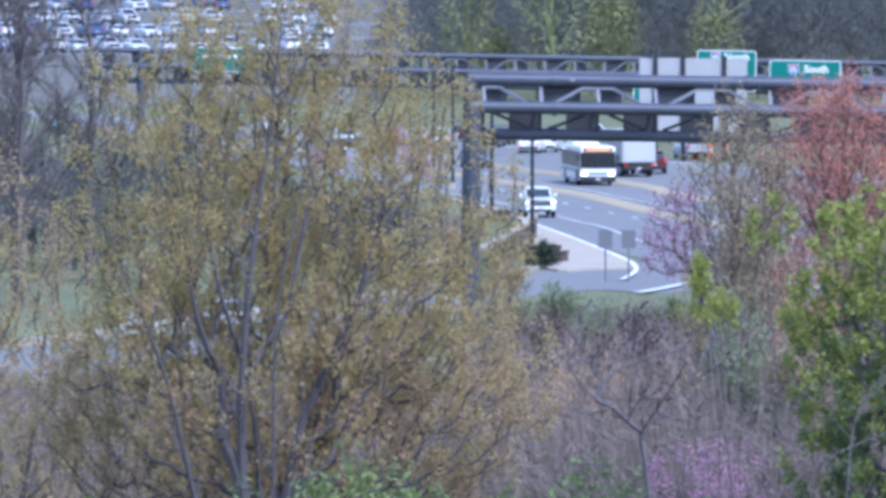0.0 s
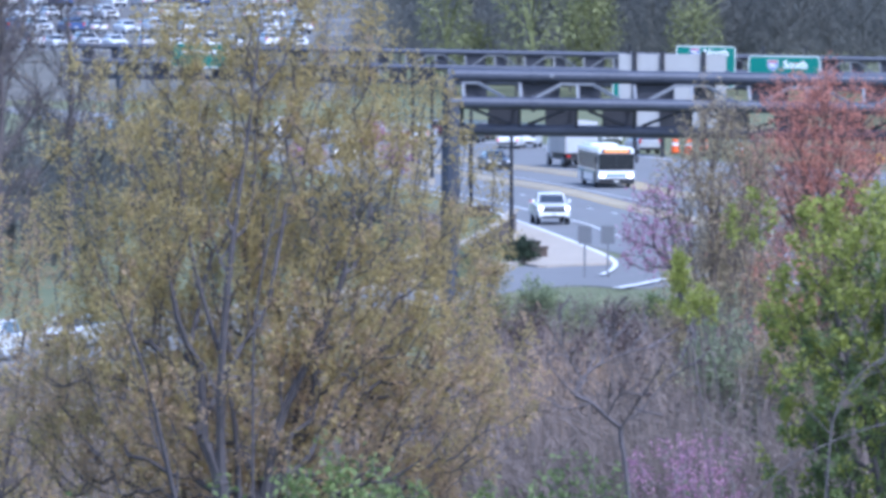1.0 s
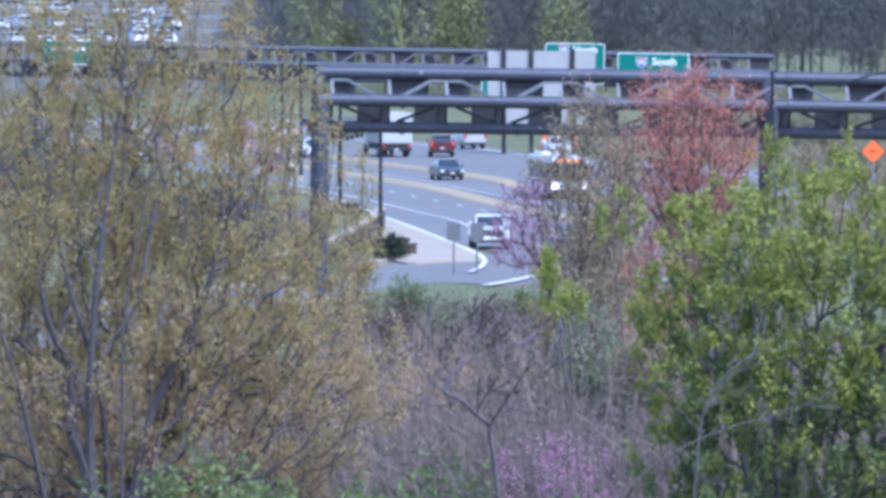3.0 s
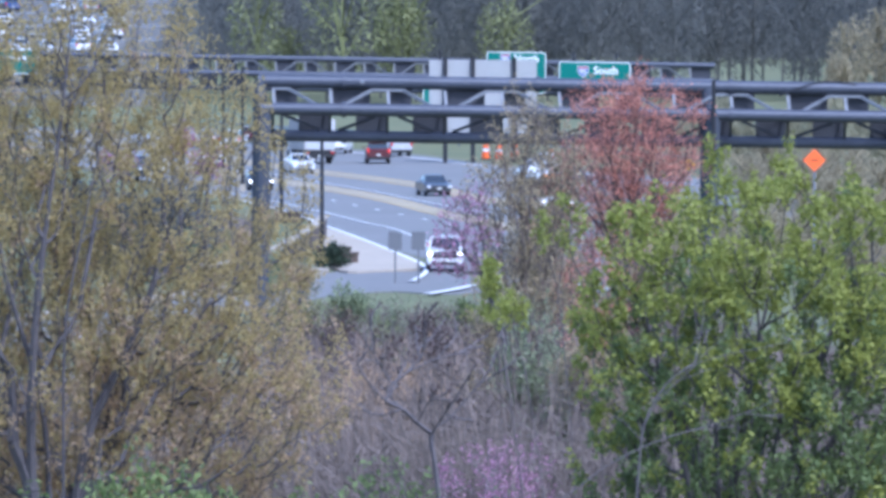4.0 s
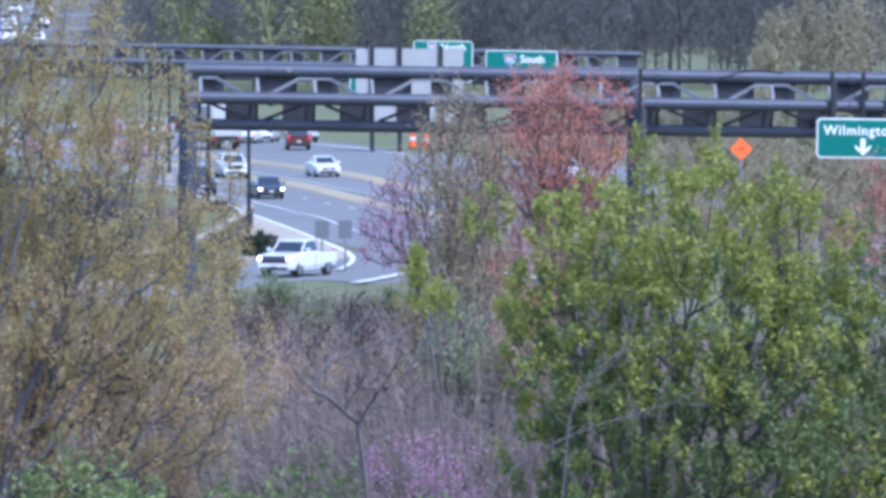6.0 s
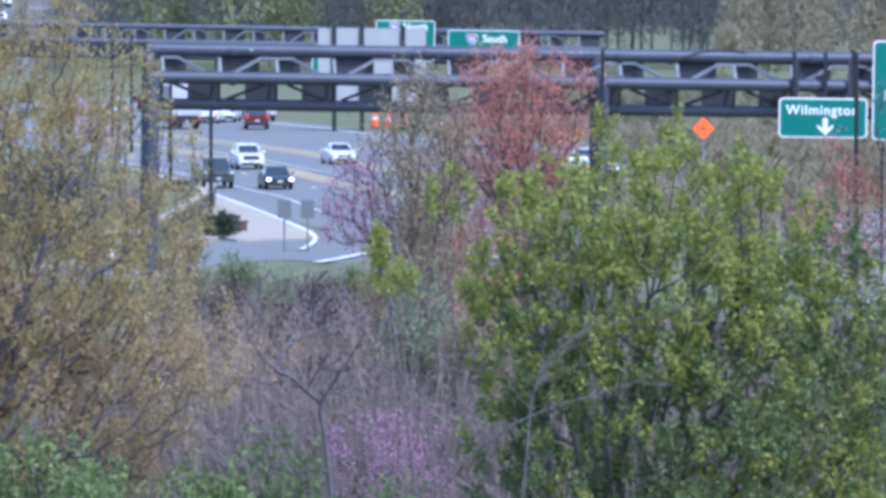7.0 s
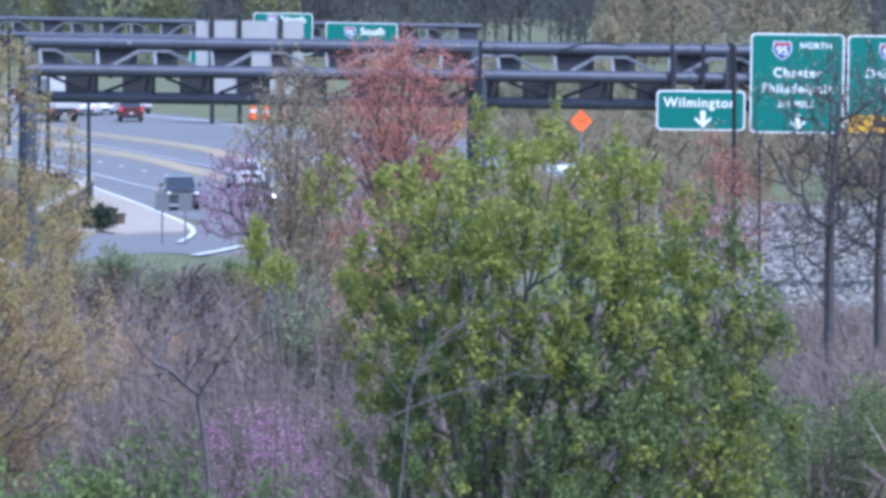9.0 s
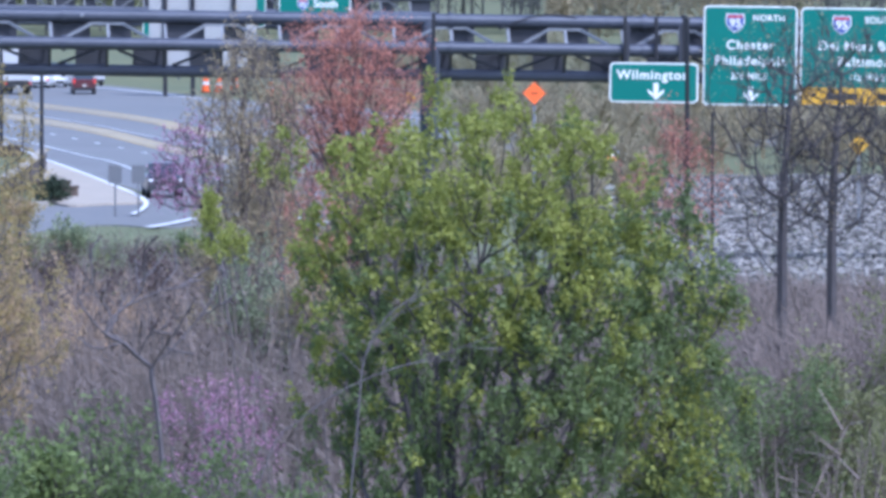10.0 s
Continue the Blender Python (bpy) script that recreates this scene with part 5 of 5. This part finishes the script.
for i, (x, y, z, r) in enumerate(((-5.6, 152, 9.9, 0.9), (-4.2, 155, 10.5, 1.0), (-2.9, 154, 10.2, 0.9), (-1.7, 156, 9.9, 0.8), (-0.7, 158, 10.6, 0.7), (0.3, 160, 10.1, 0.7), (-7.6, 156, 9.6, 1.0), (1.2, 162, 9.6, 0.7), (2.5, 165, 8.9, 0.8), (3.7, 160, 8.9, 0.7), (-3.5, 158, 9.9, 1.0), (-2.2, 160, 9.7, 0.9))):
    shrub(x, y, z - 3.6, z + 0.65, r * 1.5, MIDLEAF if i in (1, 2, 4, 10) else LEAFDARK, "green leafy shrub in the underbrush", 260, 10, 0.06, i)
for i, (x, y, z, r) in enumerate(((13.1, 189, 9.8, 1.3), (14.9, 192, 10.2, 1.4), (16.6, 190, 9.6, 1.3), (12.4, 186, 8.8, 1.2), (15.8, 186, 8.9, 1.3), (18.4, 191, 9.4, 1.4))):
    shrub(x, y, z - 5.5, z + 1.3, r * 1.6, OLIVE if i % 3 else LEAFDARK, "olive twiggy shrub with few leaves", 620, 15, 0.052, 20 + i, TWIG, up=0.5)
shrub(0.9, 400, 0.4, 3.8, 1.7, PALELEAF, "pale grey green feathery shrub at the gore", 420, 8, 0.055, 30, TWIG)
shrub(3.0, 396, 0.4, 3.2, 1.3, PALELEAF, "pale grey green feathery shrub at the gore", 260, 6, 0.055, 38, TWIG)
shrub(3.4, 405, 0.4, 3.0, 1.8, LEAFDARK, "low green shrub beside the ramp", 300, 8, 0.08, 36, TWIG)
shrub(-1.0, 420, 0.5, 3.3, 1.4, PALELEAF, "pale green shrub beside the ramp", 160, 8, 0.1, 31, TWIG)
shrub(-1.8, 524, 0.05, 2.1, 0.8, EVERGREEN, "dark evergreen shrub at the lamp post", 150, 11, 0.08, 32)
shrub(-2.5, 521, 0.05, 1.5, 0.6, EVERGREEN, "low dark evergreen shrub at the lamp post", 90, 10, 0.08, 37)
shrub(5.0, 400, 0.5, 3.4, 1.5, LEAF, "yellow green shrub beside the ramp", 140, 7, 0.1, 33, TWIG)
shrub(-2.1, 330, 4.0, 6.6, 1.5, OLIVE, "dull green shrub in the brush", 150, 3, 0.07, 34, TWIG)
shrub(0.4, 330, 3.6, 5.9, 1.4, OLIVE, "dull green shrub in the brush", 120, 2, 0.06, 35, TWIG)

for i, (x, y, z, r, m) in enumerate(((4.0, 292, 9.6, 1.2, TANBUD), (5.5, 296, 10.2, 1.4, TANBUD), (7.0, 292, 9.8, 1.3, REDBUD), (8.6, 298, 10.0, 1.5, TANBUD), (4.7, 268, 9.2, 1.1, PALELEAF), (6.3, 266, 9.4, 1.2, TANBUD), (10.2, 296, 10, 1.5, TANBUD))):
    shrub(x, y, z - 5.0, z, r * 1.25, m, "twiggy budding shrub below the red maple", 640, 9, 0.05, 80 + i, TWIG, up=0.5)
for i, (x, y, z, r) in enumerate(((-4.9, 480, 2.4, 1.5), (-6.4, 490, 3.2, 1.8), (-8.4, 500, 3.4, 2.0), (-3.7, 476, 2.2, 1.2), (-5.6, 472, 3.0, 1.6), (-7.2, 520, 2.4, 1.6))):
    shrub(x, y, 0.3, z, r, BUDDARK if i % 2 else PALELEAF, "tan budding shrub in the verge", 240, 7, 0.08, 90 + i, TWIG, up=0.4)
# stems with dark seed heads
rs = random.Random(3)
for i in range(12):
    y = rs.uniform(300, 385)
    x = rs.uniform(-0.006, 0.022) * y
    z = (19 - 0.0405 * y) * rs.uniform(0.92, 1.06)
    shrub(x, y, z * 0.45, z, rs.uniform(1.2, 2.0), SEEDHEAD, "bare shrub with dark upright seed heads", 45, 7, 0.075, 120 + i, BARK, up=0.5)
# leafless shrubs in the thicket
rs = random.Random(8)
for i in range(26):
    y = rs.uniform(285, 430)
    x = rs.uniform(-0.004, 0.036) * y
    z = max(1.6, (19 - 0.0402 * y) * rs.uniform(0.8, 1.06))
    shrub(x, y, z * 0.3, z, rs.uniform(1.0, 1.9), TANBUD, "leafless grey shrub with tangled twigs", 260, 0, 0.05, 40 + i, BARKGREY if i % 3 == 0 else BARK, up=0.3)
# pale dead limbs before the leafy tree
pts = crown_points(R, 36, prof((0, 0.7), (0.5, 1), (1, 0.7)), 2.6, (4.4, 125.5, 11.5, 1.5), 0.5, 0.3, 2.9)
tree("bare_tree", "pale grey dead limbs before the leafy tree",
     [[(2.0, 125, 0), (2.0, 125, 9.0), (2.3, 125, 11.1), (2.8, 125, 11.7), (3.36, 125, 12.07), (4.1, 125, 12.36), (4.75, 125, 12.43)],
      [(3.3, 125.5, 0), (3.35, 125.5, 9), (3.5, 125.5, 11.6), (3.65, 125.5, 12.6), (4.2, 125.5, 13.2), (5.4, 125.5, 13.5)]], pts, BARKWARM, TANBUD, 0, 0.1, 0.05, 0.0022, 62, up=0.15, least=0.005)


def brush(name, x0, x1, y0, y1, count, top, material, label, seed, fluff):
    """Thin upright stems, and short crossing twigs."""
    rng = np.random.default_rng(seed)
    x, y = rng.uniform(x0, x1, count), rng.uniform(y0, y1, count)
    lim = np.maximum(0.6, 19 - top * y)
    clump = np.array([0.72 + 0.42 * noise.noise(Vector((a * 0.6, b * 0.03, seed))) for a, b in zip(x, y)])
    h = lim * clump * rng.uniform(0.4, 1.05, count)
    lean = rng.normal(0, 0.26, (count, 2)) * h[:, None]
    a = np.stack([x, y, np.zeros(count)], 1)
    b = np.stack([x + lean[:, 0], y + lean[:, 1], h], 1)
    w = (rng.uniform(0.012, 0.035, count))[:, None] * np.array([[1.0, 0.3, 0]])
    v = np.stack([a - w, a + w, b + w * 0.3, b - w * 0.3], 1).reshape(-1, 3)
    f = np.arange(len(v)).reshape(-1, 4)
    # crossing twigs
    k = np.repeat(np.arange(count), fluff)
    s = rng.uniform(0.45, 1.0, len(k))[:, None]
    c = a[k] + (b[k] - a[k]) * s
    d = rng.normal(0, 1, (len(k), 3)) * np.array([0.42, 0.42, 0.34]) + np.array([0, 0, 0.1])
    e = c + d * rng.uniform(0.5, 1.6, (len(k), 1))
    w = rng.uniform(0.008, 0.022, (len(k), 1)) * np.array([[1.0, 0.2, 0.6]])
    v2 = np.stack([c - w, c + w, e + w * 0.4, e - w * 0.4], 1).reshape(-1, 3)
    f2 = np.arange(len(v2)).reshape(-1, 4) + len(v)
    return tagged(raw(name, np.concatenate([v, v2]), np.concatenate([f, f2]), material), label, "brush", kind="stuff")


brush("brush", -4, 16, 290, 455, 9000, 0.041, BRUSH, "dense purple brown leafless brush before the road", 1, 11)
brush("dry_grass", -2.5, 5.5, 300, 420, 5200, 0.0428, REED, "tan dry tall grass among the brush", 2, 2)
brush("brush", -26, -3, 300, 392, 9000, 0.0485, TWIG, "brown leafless brush under the budding tree", 3, 6)
brush("brush", 13, 34, 290, 408, 9000, 0.0435, BRUSH, "grey brown leafless brush before the stones", 4, 7)
brush("brush", -1.5, 13, 252, 274, 3800, 0.0425, BRUSH, "grey brown leafless brush round the trunks", 6, 6)
brush("brush", 9.5, 21, 176, 204, 4200, 0.055, BRUSH, "brown olive leafless brush close to the leafy tree", 7, 6)
brush("brush", -9, 10, 185, 235, 3600, 0.0585, BRUSH, "brown leafless twigs close to the trees", 5, 6)
brush("brush", -16, -6.8, 520, 596, 3200, 0.0305, TWIG, "brown leafless brush in the verge beside the highway", 9, 5)
brush("brush", 16, 30, 262, 280, 6500, 0.0428, BRUSH, "grey brown leafless brush round the bare trees", 10, 6)


# pale broken stone slope
rng = np.random.default_rng(77)
n = 14000
x, y = rng.uniform(27, 50, n), rng.uniform(412, 560, n)
s = rng.uniform(0.05, 0.19, n)
z = 0.02 + (y - 412) * 0.002
cube = np.array([(-1, -1, -0.6), (1, -0.8, -0.6), (0.8, 1, -0.6), (-1, 0.9, -0.6), (-0.7, -0.6, 0.6), (0.7, -0.7, 0.5), (0.6, 0.7, 0.65), (-0.6, 0.7, 0.5)])
quad = np.array([(0, 1, 5, 4), (1, 2, 6, 5), (2, 3, 7, 6), (3, 0, 4, 7), (4, 5, 6, 7)])
ang = rng.uniform(0, math.tau, n)
ca, sa = np.cos(ang)[:, None], np.sin(ang)[:, None]
v = np.stack([cube[:, 0] * ca - cube[:, 1] * sa, cube[:, 0] * sa + cube[:, 1] * ca, np.repeat(cube[None, :, 2], n, 0)], 2) * s[:, None, None]
v = v * rng.uniform(0.7, 1.3, (n, 1, 3)) + np.stack([x, y, z], 1)[:, None, :]
tagged(raw("rubble", v.reshape(-1, 3), (quad[None] + np.arange(n)[:, None, None] * 8).reshape(-1, 4), RUBBLE), "pale broken stones spread over a slope", "rubble", kind="stuff")


# ---- what moves ----
def motions():
    drive(pickup, [(0, -2.8, 615.5), (1, -0.59, 593.2), (2, 1.67, 568.5), (3, 3.42, 544.2), (4, 4.09, 522.7), (5, 3.14, 506.7), (6, 0.01, 498.8), (6.5, -3, 493), (7.5, -8.6, 469), (8.5, -14.5, 446), (10, -22, 418)])
    drive(citybus, [(0, 0.57, 693.5), (1, 3.27, 676.7), (2, 5.97, 659.8), (3, 8.67, 642.9), (4, 11.36, 626.1), (5, 14.06, 609.2), (6, 16.76, 592.4), (7, 19.46, 575.5), (8, 22.16, 558.6), (9, 24.85, 541.8), (10, 27.55, 524.9)], turn=-2.4)
    drive(truck, [(0, 3.56, 715.1), (1, 0.87, 729.3), (2, -1.42, 741.3), (3, -3.29, 751.1), (4, -4.76, 758.6), (5, -5.81, 763.9), (6, -6.46, 767), (7, -6.63, 767.7), (8, -6.63, 767.7), (9, -6.63, 767.7), (10, -6.63, 767.7)])
    drive(red_suv, [(0, 5.5, 722), (1, 3.3, 733), (2, 1.5, 743), (3, 1.0, 750), (4, 0.6, 757), (5, 0.4, 762), (6, 0.1, 764), (7, -0.2, 765), (8, -0.4, 765), (9, -0.5, 766), (10, -0.5, 766)], face=-178)
    drive(grey_suv, [(0, 8.83, 766.6), (1, 6.66, 768), (2, 4.87, 771), (3, 3.2, 775), (4, 2.0, 780), (5, 1.1, 785), (6, 0.4, 789), (7, 0.0, 792), (8, -0.2, 793), (9, -0.2, 793), (10, -0.2, 793)], face=-166)
    drive(dark_sedan, [(0, -8.04, 737.6), (1, -4.93, 720.1), (2, -1.82, 702.5), (3, 1.29, 685), (4, 4.4, 667.5), (5, 7.51, 649.9), (6, 10.61, 632.4), (7, 13.72, 614.8), (8, 16.83, 597.3), (9, 19.94, 579.7), (10, 23.05, 562.2)])
    drive(white_sedan, [(0, -19.96, 808.7), (1, -16.32, 788.4), (2, -12.68, 768.2), (3, -9.04, 747.9), (4, -5.4, 727.6), (5, -1.76, 707.4), (6, 1.88, 687.1), (7, 5.52, 666.8), (8, 9.16, 646.6), (9, 12.8, 626.3), (10, 16.44, 606)])
    drive(black_sedan, [(0, -19.95, 774.5), (1, -16.95, 751.3), (2, -13.96, 728), (3, -10.96, 704.7), (4, -7.96, 681.4), (5, -4.96, 658.1), (6, -1.96, 634.8), (7, 1.04, 611.5), (8, 4.04, 588.2), (9, 7.04, 564.9), (10, 10.04, 541.7)])
    drive(white_suv, [(0, -27.45, 854.5), (1, -23.65, 826), (2, -19.85, 797.5), (3, -16.04, 769), (4, -12.24, 740.5), (5, -8.44, 712), (6, -4.64, 683.5), (7, -0.83, 654.9), (8, 2.97, 626.4), (9, 6.77, 597.9), (10, 10.57, 569.4)])
    drive(dark_pickup, [(0, -44.95, 834.7), (1, -36.72, 800.4), (2, -29.22, 767.1), (3, -22.47, 734.7), (4, -16.47, 703.2), (5, -11.2, 672.7), (6, -6.67, 643.1), (7, -2.89, 614.4), (8, 0.15, 586.6), (9, 2.45, 559.8), (10, 4.01, 534)])
    drive(far_white, [(0, 1.15, 827.7), (1, 4.12, 802.7), (2, 7.09, 777.6), (3, 10.06, 752.6), (4, 13.04, 727.5), (5, 16.01, 702.5), (6, 18.98, 677.4), (7, 21.96, 652.4), (8, 24.93, 627.3), (9, 27.9, 602.3), (10, 30.88, 577.2)])
    drive(ramp_suv, [(0, -19.11, 430.2), (1, -24.31, 409), (2, -29.51, 387.9), (3, -34.71, 366.7), (4, -34.71, 366.7), (5, -34.71, 366.7), (6, -34.71, 366.7), (7, -34.71, 366.7), (8, -34.71, 366.7), (9, -34.71, 366.7), (10, -34.71, 366.7)])
    drive(ramp_sedan, [(0, -16.21, 443.2), (1, -21.41, 422), (2, -26.61, 400.9), (3, -31.81, 379.7), (4, -31.81, 379.7), (5, -31.81, 379.7), (6, -31.81, 379.7), (7, -31.81, 379.7), (8, -31.81, 379.7), (9, -31.81, 379.7), (10, -31.81, 379.7)])


motions()
